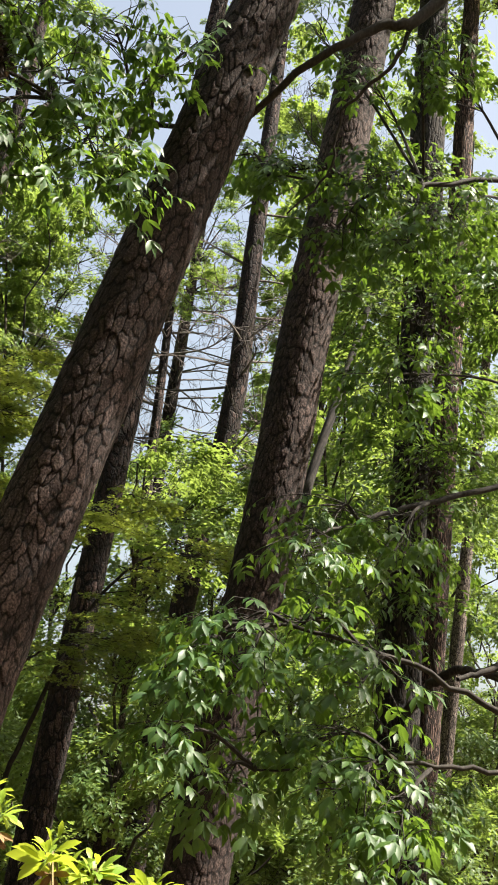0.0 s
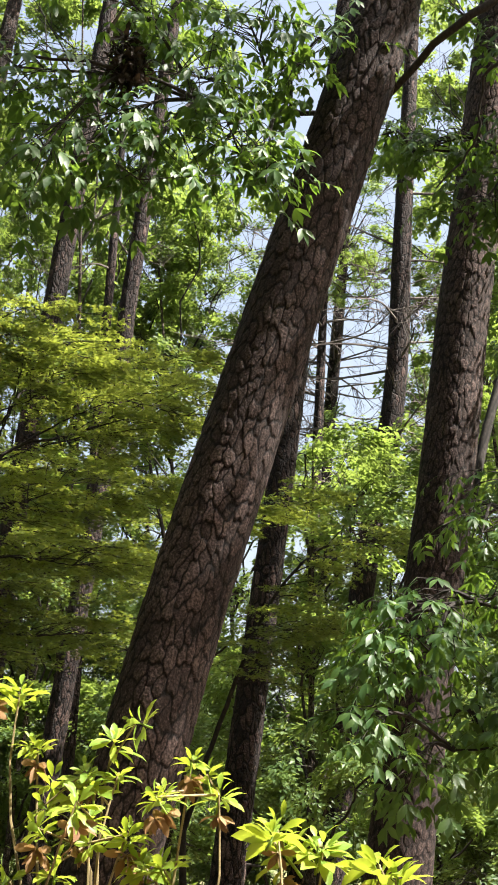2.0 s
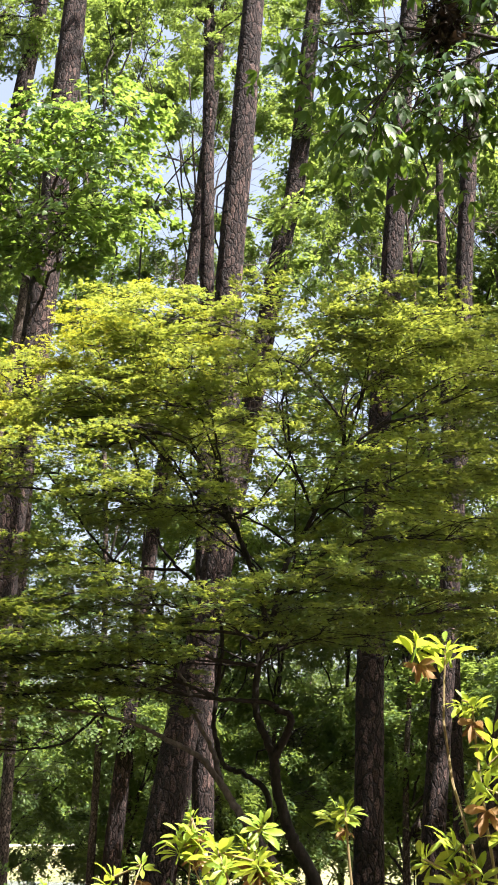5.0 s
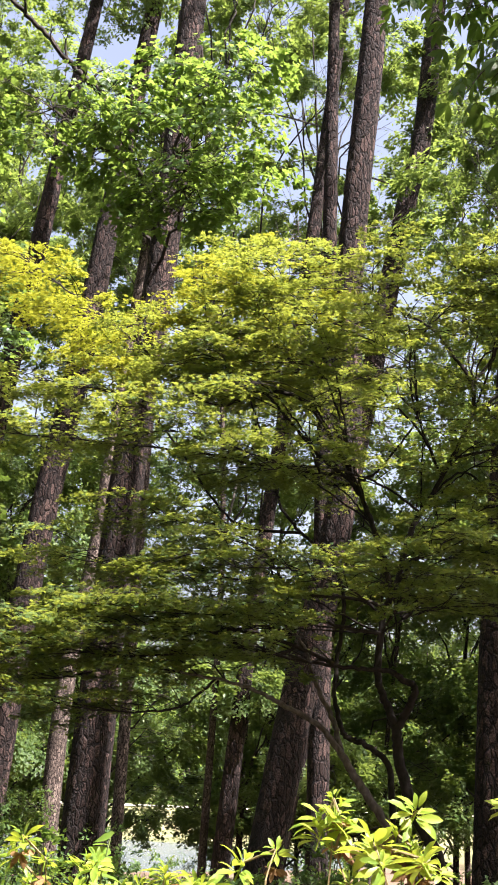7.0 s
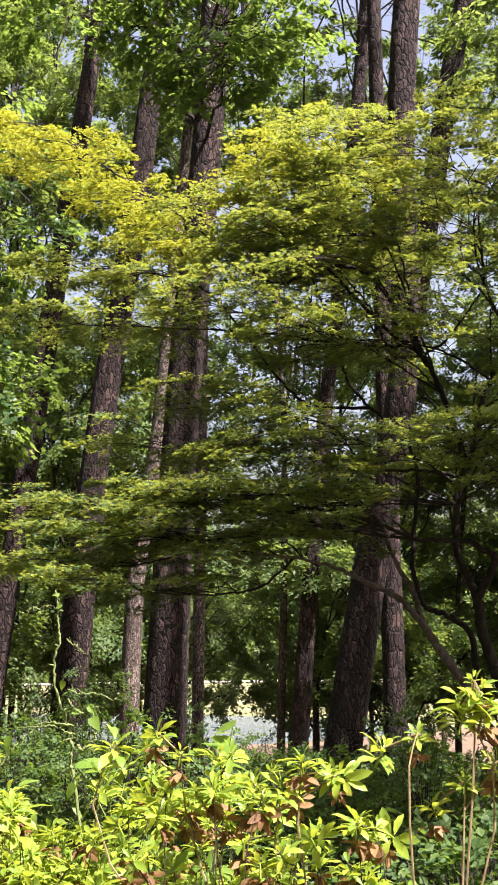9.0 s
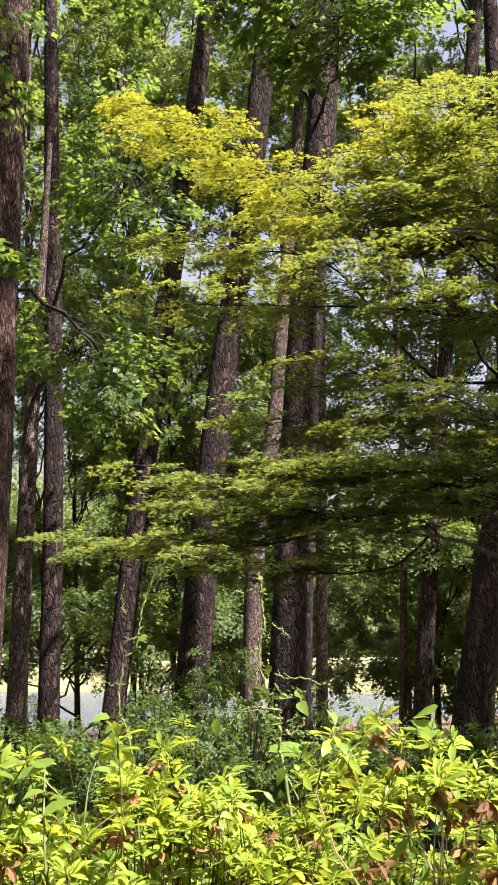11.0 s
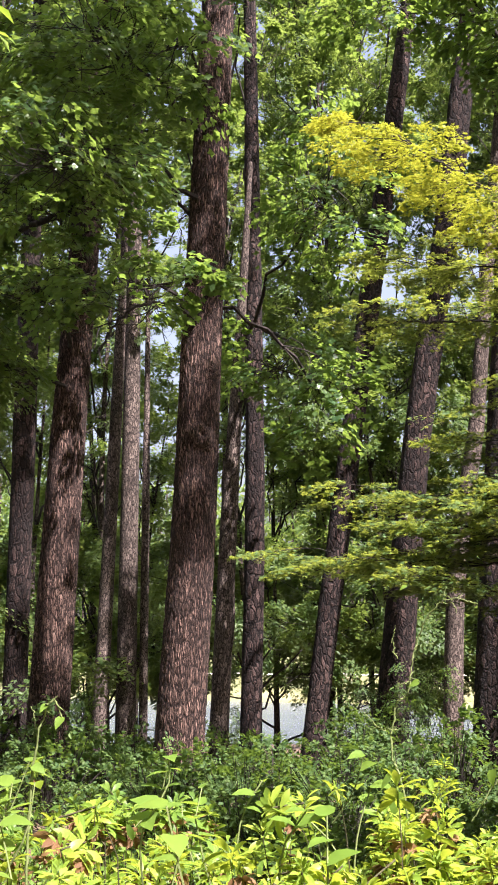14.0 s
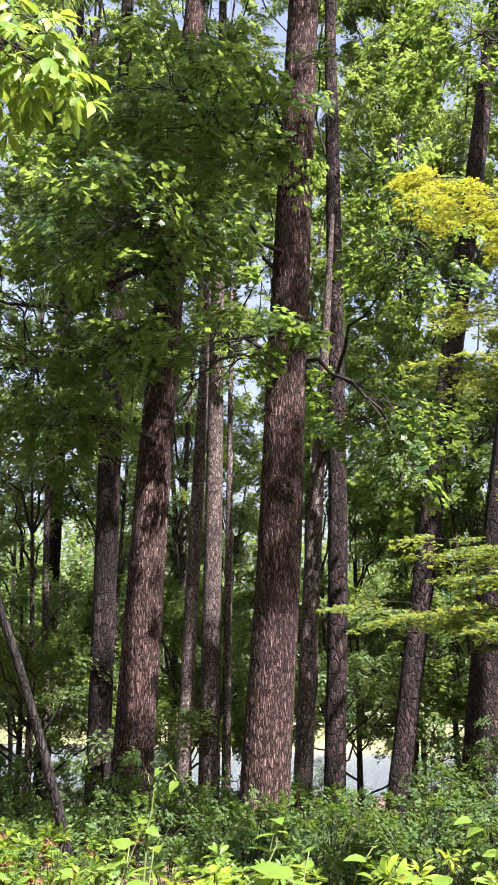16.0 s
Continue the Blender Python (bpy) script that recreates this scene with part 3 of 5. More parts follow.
# trunks with furrowed or smooth bark
HARDWOODS = [
    ("tulip_tree", "tall tulip tree with furrowed brown bark in dappled sun", [(-7.20, 13.99, 0.74, 0.57), (-7.07, 14.06, 3.30, 0.52), (-6.99, 14.09, 5.65, 0.48), (-6.85, 14.16, 9.40, 0.41)], 18, FURROWED, 70, 1.0),
    ("tulip_tree", "tulip tree with furrowed bark leaning slightly", [(-10.39, 16.21, 0.64, 0.59), (-10.25, 16.29, 4.07, 0.52), (-10.15, 16.35, 6.17, 0.47), (-9.88, 16.52, 11.07, 0.35)], 18, FURROWED, 70, 1.0),
    ("oak_tree", "slender oak with pale grey sunlit bark", [(-10.89, 19.39, 0.47, 0.34), (-10.87, 19.40, 5.44, 0.29)], 15, SMOOTH, 18, 0.9),
    ("oak_tree", "slim grey-barked oak trunk", [(-12.25, 20.92, 0.67, 0.28), (-12.10, 21.01, 5.47, 0.23)], 14, SMOOTH, 16, 0.8),
    ("oak_tree", "thin dark oak sapling stem", [(-10.64, 19.53, 0.47, 0.15), (-10.64, 19.53, 4.00, 0.13)], 9, SMOOTH, 12, 0.6)
] + [
    ("oak_tree", "slim oak with mottled grey bark and a vine", [(-8.68, 18.27, 0.52, 0.29), (-8.54, 18.34, 3.97, 0.26), (-8.39, 18.41, 6.83, 0.16)], 9.5, SMOOTH, 18, 0),
    ("oak_tree", "crooked grey oak trunk", [(-6.44, 23.33, 0.15, 0.36), (-6.30, 23.38, 3.16, 0.33), (-5.9, 23.45, 5.75, 0.30), (-5.77, 23.49, 7.13, 0.27)], 15, SMOOTH, 16, 0.8),
    ("oak_tree", "dark oak trunk wrapped in vines", [(6.90, 11.93, 1.93, 0.49), (6.88, 11.95, 3.35, 0.48), (6.93, 11.92, 6.84, 0.38), (6.97, 11.90, 10.29, 0.42)], 17, OAK, 22, 0.55),
    ("oak_tree", "oak trunk with one sunlit pale side", [(7.30, 12.25, 2.42, 0.37), (7.36, 12.23, 3.11, 0.35), (7.50, 12.18, 7.31, 0.30)], 16, FURROWED, 20, 0.9),
    ("oak_tree", "thin grey oak trunk", [(11.30, 18.64, 3.05, 0.24), (11.48, 18.53, 5.82, 0.23)], 14, SMOOTH, 14, 0.8),
]
HARD = []
for k, (name, label, rows, top, material, columns, size) in enumerate(HARDWOODS):
    furrow = material == FURROWED
    HARD.append(tree(label, rows, top, plates(70 + k, columns, 0.1 if furrow else 0.22, 0.015 if furrow else 0.003, 0.5 if furrow else 0.4), material, 200 if k < 2 else 40, 0.035 if k < 2 else 0.08, 0.88, size * (0.6 if 1 < k < 7 else 0.85), k + 1, name=name))


tree("thin dark stem leaning over the undergrowth", [(-7.23, 9.84, 0.94, 0.09), (-7.48, 9.65, 1.92, 0.08), (-7.66, 9.52, 2.52, 0.075)], 4.5, plates(90, 8, 0.5, 0.003, 0.3), OAK, 16, 0.1, crown_size=0, name="sapling")


# crowns added high out of view, only to shade and dapple what stands below
crown(HARD[0][0], (-4.4, 10.8, 14.0), 0, 0.6, 0.6)
crown(HARD[0][0], (-5.6, 13.3, 14.6), 1, 2.2, 0.42)
crown(HARD[0][0], (-3.2, 9.9, 14.0), 2, 1.2, 0.75)
crown(HARD[0][0], (-1.5, 11.5, 13.8), 1, 1.9, 0.42)
crown(HARD[0][0], (-2.9, 12.3, 13.2), 0, 2.9, 0.36)
crown(HARD[1][0], (-7.2, 13.3, 14.4), 2, 0.4, 0.85)
crown(second, (6.2, 5.7, 10.4), 1, 0.9, 0.42)


def burl(parent, place, facing, size, seed):
    """A swollen knot round the scar of a lost limb."""
    rng = np.random.default_rng(seed)
    f = unit(np.array(facing, float))
    a = unit(np.cross((0, 0, 1.0), f))
    b = np.cross(f, a)
    g = Geo()
    ang = np.linspace(0, 2 * np.pi, 22, endpoint=False)
    wave = 1 + 0.16 * np.sin(2 * ang + rng.uniform(0, 6)) + 0.1 * np.sin(5 * ang + rng.uniform(0, 6))
    rings = [(1.3, -0.3), (1.0, 0.05), (0.72, 0.3), (0.46, 0.4), (0.3, 0.32), (0.16, 0.12), (0.02, 0.02)]
    v = [np.array(place) + size * (r * wave[:, None] * (np.cos(ang)[:, None] * a + 1.3 * np.sin(ang)[:, None] * b) + (h + rng.normal(0, 0.03, 22))[:, None] * f) for r, h in rings]
    i = (np.arange(6)[:, None] * 22 + np.arange(22)).ravel()
    j = (np.arange(6)[:, None] * 22 + (np.arange(22) + 1) % 22).ravel()
    g.add(np.concatenate(v), np.stack([i, j, j + 22, i + 22], 1))
    part("burl", g, FURROWED, parent, "swollen knot on the bark", smooth=True)


burl(HARD[0][0], (-6.88, 13.86, 4.25), (0.6, -0.8, 0.1), 0.12, 1)
burl(HARD[0][0], (-6.95, 13.9, 5.95), (0.5, -0.85, 0.0), 0.11, 2)
burl(HARD[0][0], (-6.8, 13.95, 5.0), (0.7, -0.7, 0.0), 0.07, 3)
burl(HARD[1][0], (-10.1, 16.12, 5.4), (0.5, -0.85, 0.0), 0.08, 4)


def climbing_vine(tree_row, width, low, high, turns, seed):
    """A woody vine that winds up a trunk, with short curling runners."""
    rng = np.random.default_rng(seed)
    line = tree_row[1]
    z = np.linspace(low, high, 90)
    at = np.stack([np.interp(z, line[:, 2], line[:, c]) for c in range(3)], 1)
    ang = np.linspace(-2.4, -2.4 + turns * 2 * np.pi, 90) + 0.25 * np.sin(np.linspace(0, 9, 90))
    ring = np.stack([np.cos(ang), np.sin(ang), 0 * ang], 1)
    g = Geo()
    tube(g, at + ring * (np.interp(z, [low, high], width) + 0.012)[:, None], np.linspace(0.018, 0.009, 90), 7)
    stem = part("vine", g, SMOOTH, tree_row[0], "thin woody vine winding up the bark", smooth=True)
    for _ in range(4):
        k = int(rng.integers(15, 80))
        root = at[k] + ring[k] * np.interp(z[k], [low, high], width)
        out = ring[k] + (0, -0.4, 0)
        curl = Geo()
        tube(curl, bend([root, root + out * 0.12 + (0, 0, 0.03), root + out * 0.2 + (0, 0, -0.1), root + out * 0.12 + (0, 0, -0.22), root + out * 0.05 + (0, 0, -0.18)], 16), np.linspace(0.006, 0.002, 16), 5)
        part("runner", curl, SMOOTH, stem)


climbing_vine(HARD[5], (0.145, 0.115), 0.5, 6.8, 1.6, 5)
climbing_vine(HARD[7], (0.25, 0.2), 1.2, 9.5, 2.3, 6)
climbing_vine(HARD[7], (0.25, 0.21), 0.8, 8.5, -1.4, 7)


# an extra crown, never in view, added to shade the oak foliage
crown(HARD[8][0], (10.5, 10.2, 11.0), 1, 0.4, 0.5)


def bough(parent, rows, thick, thin, twigs, seed, name="bough"):
    """A bare crooked bough with a few forked twigs."""
    rng = np.random.default_rng(seed)
    wood = Geo()
    line = bend(rows, 7 * len(rows))
    line[2:-1] += rng.normal(0, 0.012, (len(line) - 3, 3))
    tube(wood, line, np.linspace(thick, thin, len(line)), 8)
    ahead = unit(line[-1] - line[0])
    for _ in range(twigs):
        p = line[rng.integers(len(line) // 3, len(line))]
        q = p + unit(ahead + rng.normal(0, 0.7, 3)) * rng.uniform(0.3, 0.8)
        twig = bend([p, (p + q) / 2 + rng.normal(0, 0.05, 3), q], 7)
        tube(wood, twig, np.linspace(thin * 0.8, 0.004, 7), 5)
        e = twig[4]
        tube(wood, bend([e, e + unit(ahead + rng.normal(0, 0.8, 3)) * 0.25], 4), [0.006, 0.005, 0.004, 0.003], 4)
    part(name, wood, TWIG, parent, "dark crooked bough", smooth=True)


bough(HARD[1][0], [(-10.05, 16.35, 8.3), (-10.72, 16.16, 8.11), (-11.24, 16.02, 7.86), (-11.49, 15.88, 7.54), (-11.76, 15.74, 7.65), (-12.29, 15.6, 7.7), (-13.0, 15.4, 7.9)], 0.06, 0.02, 7, 11)
bough(HARD[0][0], [(-6.99, 14.09, 5.7), (-7.22, 13.92, 5.83), (-7.56, 13.75, 5.9), (-7.86, 13.58, 5.68), (-8.06, 13.4, 5.24)], 0.03, 0.012, 6, 12)
bough(HARD[0][0], [(-6.96, 14.1, 6.8), (-7.26, 13.9, 7.24), (-7.28, 13.7, 7.5), (-7.53, 13.5, 7.54), (-8.0, 13.4, 7.7)], 0.03, 0.012, 5, 13)
bough(HARD[5][0], [(-8.4, 18.4, 6.9), (-7.48, 18.13, 6.4), (-6.66, 17.87, 5.84), (-6.14, 17.6, 5.08)], 0.035, 0.012, 8, 14)
bough(HARD[7][0], [(6.88, 11.9, 3.15), (6.9, 11.32, 3.49), (7.0, 11.05, 3.62), (7.15, 10.78, 3.6), (7.5, 10.4, 3.55)], 0.06, 0.035, 3, 15)
tree("slender dark trunk leaning among the hickory leaves", [(5.6, 12.8, 3.6, 0.13), (6.12, 13.0, 5.75, 0.12), (6.7, 13.33, 7.46, 0.1)], 9.5, plates(92, 8, 0.5, 0.003, 0.3), TWIG, 14, 0.15, crown_size=0, name="oak_tree")


# leafy limbs that hang from the trunks
def leafy(t, seed, kind, material, fields, size, reach, count, limb=0.035, **how):
    """fields: rows of start, centre, spread, number of sprays."""
    rng = np.random.default_rng(seed)
    for start, centre, spread, number in fields:
        leaves, wood = Geo(), Geo()
        foliage(rng, leaves, wood, kind, start, centre, spread, number, reach, count, size, limb, **how)
        tagged(part("limb", wood, TWIG, t), kind="stuff")
        tagged(part("foliage", leaves, material, t), kind="stuff")


# tulip tree: shady lobed leaves before its neighbour, bright ones behind, a low bough beside it
leafy(HARD[0][0], 401, "tulip", TULIP_LEAF, [
    ((-6.95, 14.1, 8.0), (-7.2, 11.6, 8.3), (1.2, 0.9, 0.9), 42), ((-6.95, 14.1, 7.2), (-7.6, 11.4, 6.9), (1.3, 0.9, 0.8), 44),
    ((-6.9, 14.1, 8.6), (-6.4, 12.2, 8.4), (0.7, 0.6, 0.9), 14), ((-7.0, 14.1, 5.6), (-6.8, 12.0, 5.6), (1.1, 0.7, 0.35), 12),
    ((-6.95, 14.1, 6.0), (-5.6, 14.6, 4.7), (0.5, 0.5, 0.75), 18)], 0.092, 0.5, 60, tilt=0.35, hang=0.5)
leafy(HARD[1][0], 402, "tulip", TULIP_LEAF, [
    ((-10.0, 16.4, 8.6), (-9.3, 14.6, 7.6), (1.4, 1.0, 1.4), 56), ((-10.1, 16.4, 6.6), (-11.6, 14.6, 6.4), (1.6, 1.0, 1.2), 50),
    ((-9.9, 16.5, 9.6), (-10.2, 15.0, 9.8), (1.8, 1.2, 0.9), 54), ((-9.9, 16.5, 9.6), (-9.4, 13.5, 9.4), (0.9, 0.6, 0.6), 30), ((-9.9, 16.5, 9.6), (-8.2, 13.6, 9.4), (0.9, 0.6, 0.6), 30),
    ((-10.1, 16.4, 7.6), (-9.9, 14.0, 7.8), (0.9, 0.6, 0.6), 30), ((-10.1, 16.4, 7.6), (-8.7, 14.0, 8.1), (0.9, 0.6, 0.6), 28), ((-10.1, 16.4, 6.0), (-9.6, 14.0, 6.3), (0.9, 0.6, 0.4), 24), ((-10.1, 16.4, 5.4), (-10.6, 14.5, 5.5), (0.8, 0.6, 0.4), 18)], 0.092, 0.5, 60, tilt=0.35, hang=0.5)
leafy(HARD[5][0], 403, "tulip", TULIP_LEAF, [
    ((-8.4, 18.4, 6.5), (-6.5, 17.2, 8.4), (1.0, 0.7, 1.5), 46), ((-8.4, 18.4, 5.5), (-7.0, 16.6, 5.6), (0.9, 0.7, 0.8), 22)], 0.092, 0.5, 60, tilt=0.35, hang=0.5)

slim = tree("slim tulip tree with lobed leaves behind a pine", [(-4.1, 18.6, 1.0, 0.17), (-3.95, 18.7, 8.0, 0.14)], 14, plates(91, 14, 0.4, 0.006, 0.3), SMOOTH, 20, 0.1, crown_size=0.25, name="tulip_tree")[0]
bough(slim, [(-3.95, 18.7, 9.3), (-3.7, 16.6, 9.6), (-3.95, 15.32, 10.1), (-4.14, 15.24, 10.48), (-4.45, 15.16, 10.78), (-4.93, 15.08, 11.35), (-5.32, 15.0, 11.75)], 0.05, 0.03, 8, 16)
leafy(slim, 405, "tulip", TULIP_LEAF, [
    ((-3.95, 18.7, 9.0), (-3.0, 15.2, 9.5), (1.4, 0.9, 0.7), 40), ((-3.95, 18.7, 9.4), (-4.6, 14.8, 10.0), (1.5, 0.9, 0.7), 38), ((-3.95, 18.7, 10.4), (-2.5, 15.0, 10.6), (0.7, 0.6, 0.5), 26), ((-3.95, 18.7, 8.6), (-2.9, 15.0, 8.9), (0.8, 0.6, 0.45), 26)], 0.092, 0.5, 60, tilt=0.35, hang=0.5)

leafy(HARD[7][0], 404, "ovate", HICKORY_LEAF, [
    # the second field is an added limb, out of view, shading the second pine
    ((6.93, 11.9, 8.6), (6.6, 11.4, 9.0), (0.9, 0.5, 0.9), 34), ((6.93, 11.9, 7.8), (7.2, 10.1, 7.6), (0.8, 0.5, 0.8), 50), ((6.93, 11.9, 6.6), (6.5, 11.5, 6.6), (0.9, 0.5, 0.8), 34),
    ((6.9, 11.9, 4.4), (6.4, 11.5, 4.6), (1.0, 0.5, 0.7), 34), ((6.9, 11.9, 2.6), (6.5, 11.4, 2.4), (0.9, 0.5, 0.6), 26)], 0.12, 0.42, 34, 0.02, tilt=0.4, hang=0.6)
leafy(HARD[8][0], 406, "ovate", SHRUB_LEAF, [
    ((7.5, 12.2, 8.8), (6.3, 10.9, 8.4), (0.8, 0.5, 0.7), 44), ((7.5, 12.2, 7.6), (6.2, 10.7, 7.2), (0.9, 0.5, 0.5), 40),
    ((7.45, 12.2, 6.0), (6.6, 10.9, 5.6), (0.7, 0.5, 0.6), 34)], 0.1, 0.4, 34, 0.02, tilt=0.4, hang=0.4)

# ---- Japanese maples: wiry limbs with flat tiers of small leaves ----
class Maple:
    def __init__(self, label, seed):
        self.thing = thing("japanese_maple", label, "maple tree")
        self.rng = np.random.default_rng(seed)

    def limb(self, rows, thick, thin, leafy_from=1.0, long=0.6, gap=0.155, leaves_each=135, bark=None, leaf=None):
        """A crooked limb; from leafy_from of its length on, side twigs carry flat fans of leaves."""
        rng, wood, leaves = self.rng, Geo(), Geo()
        line = bend(rows, 9 * len(rows))
        line[2:-1] += rng.normal(0, 0.004, (len(line) - 3, 3))
        tube(wood, line, np.linspace(thick * 0.74, thin * 0.7, len(line)), 9)
        part("stem" if thick > 0.04 else "branch", wood, bark or MAPLE_BARK, self.thing, smooth=True)
        if leafy_from >= 1:
            return
        run = np.r_[0, np.cumsum(np.linalg.norm(np.diff(line, axis=0), axis=1))]
        twigs = Geo()
        for at in np.arange(leafy_from * run[-1], run[-1] + gap, gap):
            k = min(int(np.searchsorted(run, at)), len(line) - 1)
            ahead = unit((line[k] - line[max(0, k - 4)]) * (1, 1, 0.15))
            for turn in (-1, 1):
                ang = turn * rng.uniform(0.3, 1.3)
                way = np.array([ahead[0] * math.cos(ang) - ahead[1] * math.sin(ang), ahead[0] * math.sin(ang) + ahead[1] * math.cos(ang), 0.0])
                reach = long * rng.uniform(0.45, 1.15)
                end = line[k] + way * reach + np.array([0, 0, rng.uniform(-0.02, 0.22) * reach + rng.normal(0, 0.03)])
                mid = (line[k] + end) / 2 + rng.normal(0, 0.03, 3) + np.array([0, 0, 0.05])
                twig = bend([line[k], mid, end], 7)
                tube(twigs, twig, np.linspace(max(0.004, thin * 0.7), 0.0025, 7), 4)
                for spot, share in ((4, 0.7), (6, 1.0)):
                    spray(rng, leaves, twigs, "star", twig[spot], unit(way + rng.normal(0, 0.25, 3) * (1, 1, 0)), 0.36 * rng.uniform(0.75, 1.25), int(leaves_each * share), 0.037, tilt=0.06, droop=0.14, hang=0.06, flat=0.012, twigs=3, thick=0.0022)
        tagged(part("twig", twigs, MAPLE_BARK, self.thing), kind="stuff")
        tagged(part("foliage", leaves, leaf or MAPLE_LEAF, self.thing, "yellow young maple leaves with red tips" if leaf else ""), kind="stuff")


near = Maple("spreading japanese maple with tiers of yellow-green leaves on wiry limbs", 501)
# the dark leader
near.limb([(0.3, 9.4, -0.1), (0.3, 9.38, 0.7), (0.23, 9.35, 1.16), (0.08, 9.33, 1.44), (-0.01, 9.32, 1.71), (-0.05, 9.3, 2.0)], 0.075, 0.05)
near.limb([(-0.05, 9.3, 2.0), (-0.12, 9.33, 2.18), (-0.18, 9.36, 2.38), (-0.14, 9.43, 2.8), (-0.04, 9.51, 3.08), (0.02, 9.59, 3.37), (0.12, 9.66, 3.6), (0.28, 9.74, 3.89), (0.45, 9.82, 4.25), (0.53, 9.9, 4.44)], 0.04, 0.02)
near.limb([(-0.05, 9.3, 2.0), (0.04, 9.25, 2.15), (0.08, 9.2, 2.28), (-0.01, 9.15, 2.33), (-0.09, 9.1, 2.38), (-0.32, 9.05, 2.39), (-0.62, 9.0, 2.42), (-1.1, 8.9, 2.5)], 0.042, 0.012, 0.6)
# the stem beside it, its paler bark standing in for light on it
near.limb([(0.2, 9.35, -0.1), (0.15, 9.35, 0.8), (0.01, 9.35, 1.18), (-0.22, 9.32, 1.52), (-0.42, 9.3, 1.82)], 0.06, 0.038, bark=DEAD_AND_LIT_TWIG)
near.limb([(-0.42, 9.3, 1.82), (-0.58, 9.28, 2.01), (-0.86, 9.25, 2.16), (-1.0, 9.22, 2.23), (-1.3, 9.2, 2.31), (-1.9, 9.1, 2.4)], 0.032, 0.01, 0.6, bark=DEAD_AND_LIT_TWIG)
near.limb([(-0.42, 9.3, 1.82), (-0.49, 9.37, 2.06), (-0.63, 9.43, 2.34), (-0.73, 9.5, 2.6), (-1.0, 9.4, 2.85)], 0.03, 0.01, 0.6, bark=DEAD_AND_LIT_TWIG)
near.limb([(-0.08, 9.4, 1.3), (-0.1, 9.44, 1.75), (-0.27, 9.49, 1.9), (-0.41, 9.53, 1.96), (-0.49, 9.58, 2.19), (-0.49, 9.62, 2.42), (-0.44, 9.67, 2.91), (-0.53, 9.71, 3.22), (-0.78, 9.76, 3.46), (-0.94, 9.8, 3.66)], 0.032, 0.016)
# upper limbs
near.limb([(0.53, 9.9, 4.44), (0.5, 9.86, 4.69), (0.37, 9.82, 4.89), (0.21, 9.78, 5.09), (-0.08, 9.74, 5.26), (-0.45, 9.7, 5.49), (-0.8, 9.7, 5.55)], 0.022, 0.006, 0.4)
near.limb([(0.51, 9.9, 4.67), (0.65, 10.0, 4.87), (0.8, 10.1, 5.18), (1.03, 10.2, 5.43), (0.98, 10.3, 5.76)], 0.018, 0.005, 0.45)
near.limb([(0.53, 9.9, 4.44), (0.83, 10.07, 4.7), (1.13, 10.25, 4.84), (1.48, 10.42, 5.04), (1.76, 10.6, 5.29), (2.2, 10.8, 5.4)], 0.022, 0.006, 0.35)
near.limb([(0.21, 9.8, 5.1), (0.34, 9.98, 5.39), (0.46, 10.1, 5.69)], 0.012, 0.004, 0.3)
near.limb([(0.85, 10.1, 5.17), (1.15, 10.23, 5.34), (1.5, 10.37, 5.54), (1.95, 10.5, 5.66)], 0.013, 0.004, 0.25)
near.limb([(-0.07, 9.5, 2.93), (-0.24, 9.53, 3.5), (-0.38, 9.57, 3.79), (-0.66, 9.6, 4.05), (-0.94, 9.63, 4.39), (-1.12, 9.67, 4.6), (-1.34, 9.7, 4.82), (-1.7, 9.75, 5.0)], 0.03, 0.007, 0.62)
near.limb([(-0.39, 9.6, 3.8), (-0.59, 9.52, 3.81), (-0.71, 9.45, 4.1), (-0.79, 9.38, 4.22), (-0.99, 9.3, 4.45), (-1.3, 9.2, 4.6)], 0.016, 0.005, 0.65)
near.limb([(-0.94, 9.8, 3.66), (-1.04, 9.83, 3.98), (-1.18, 9.87, 4.46), (-1.32, 9.9, 4.73), (-1.6, 10.0, 4.9)], 0.014, 0.005, 0.65)
near.limb([(-0.39, 9.6, 3.8), (-0.22, 9.5, 3.86), (-0.04, 9.4, 4.04), (0.1, 9.3, 4.27), (0.02, 9.2, 4.6), (-0.2, 9.1, 4.75)], 0.016, 0.005, 0.5)
near.limb([(0.28, 9.74, 3.89), (0.1, 9.5, 4.2), (-0.2, 9.45, 4.5), (-0.45, 9.4, 4.62), (-0.8, 9.3, 4.66)], 0.014, 0.005, 0.4)
# tiers to the east and low over the stems
near.limb([(-0.01, 9.45, 2.79), (0.24, 9.55, 2.98), (0.59, 9.7, 3.08), (0.98, 9.85, 3.1), (1.35, 10.0, 3.16), (1.7, 10.1, 3.2)], 0.02, 0.006, 0.3)
near.limb([(0.17, 9.68, 3.7), (0.44, 9.82, 3.95), (0.7, 9.95, 3.78), (0.98, 10.07, 3.72), (1.27, 10.2, 3.82), (1.6, 10.3, 3.85)], 0.014, 0.005, 0.35)
near.limb([(0.36, 9.78, 4.05), (0.76, 9.98, 4.17), (1.09, 10.15, 4.16), (1.44, 10.32, 4.3), (1.8, 10.5, 4.41)], 0.016, 0.005, 0.3)
near.limb([(-0.16, 9.4, 2.67), (-0.34, 9.28, 2.68), (-0.61, 9.16, 2.72), (-0.92, 9.04, 2.67), (-1.35, 8.92, 2.6), (-1.8, 8.8, 2.59)], 0.02, 0.005, 0.2)
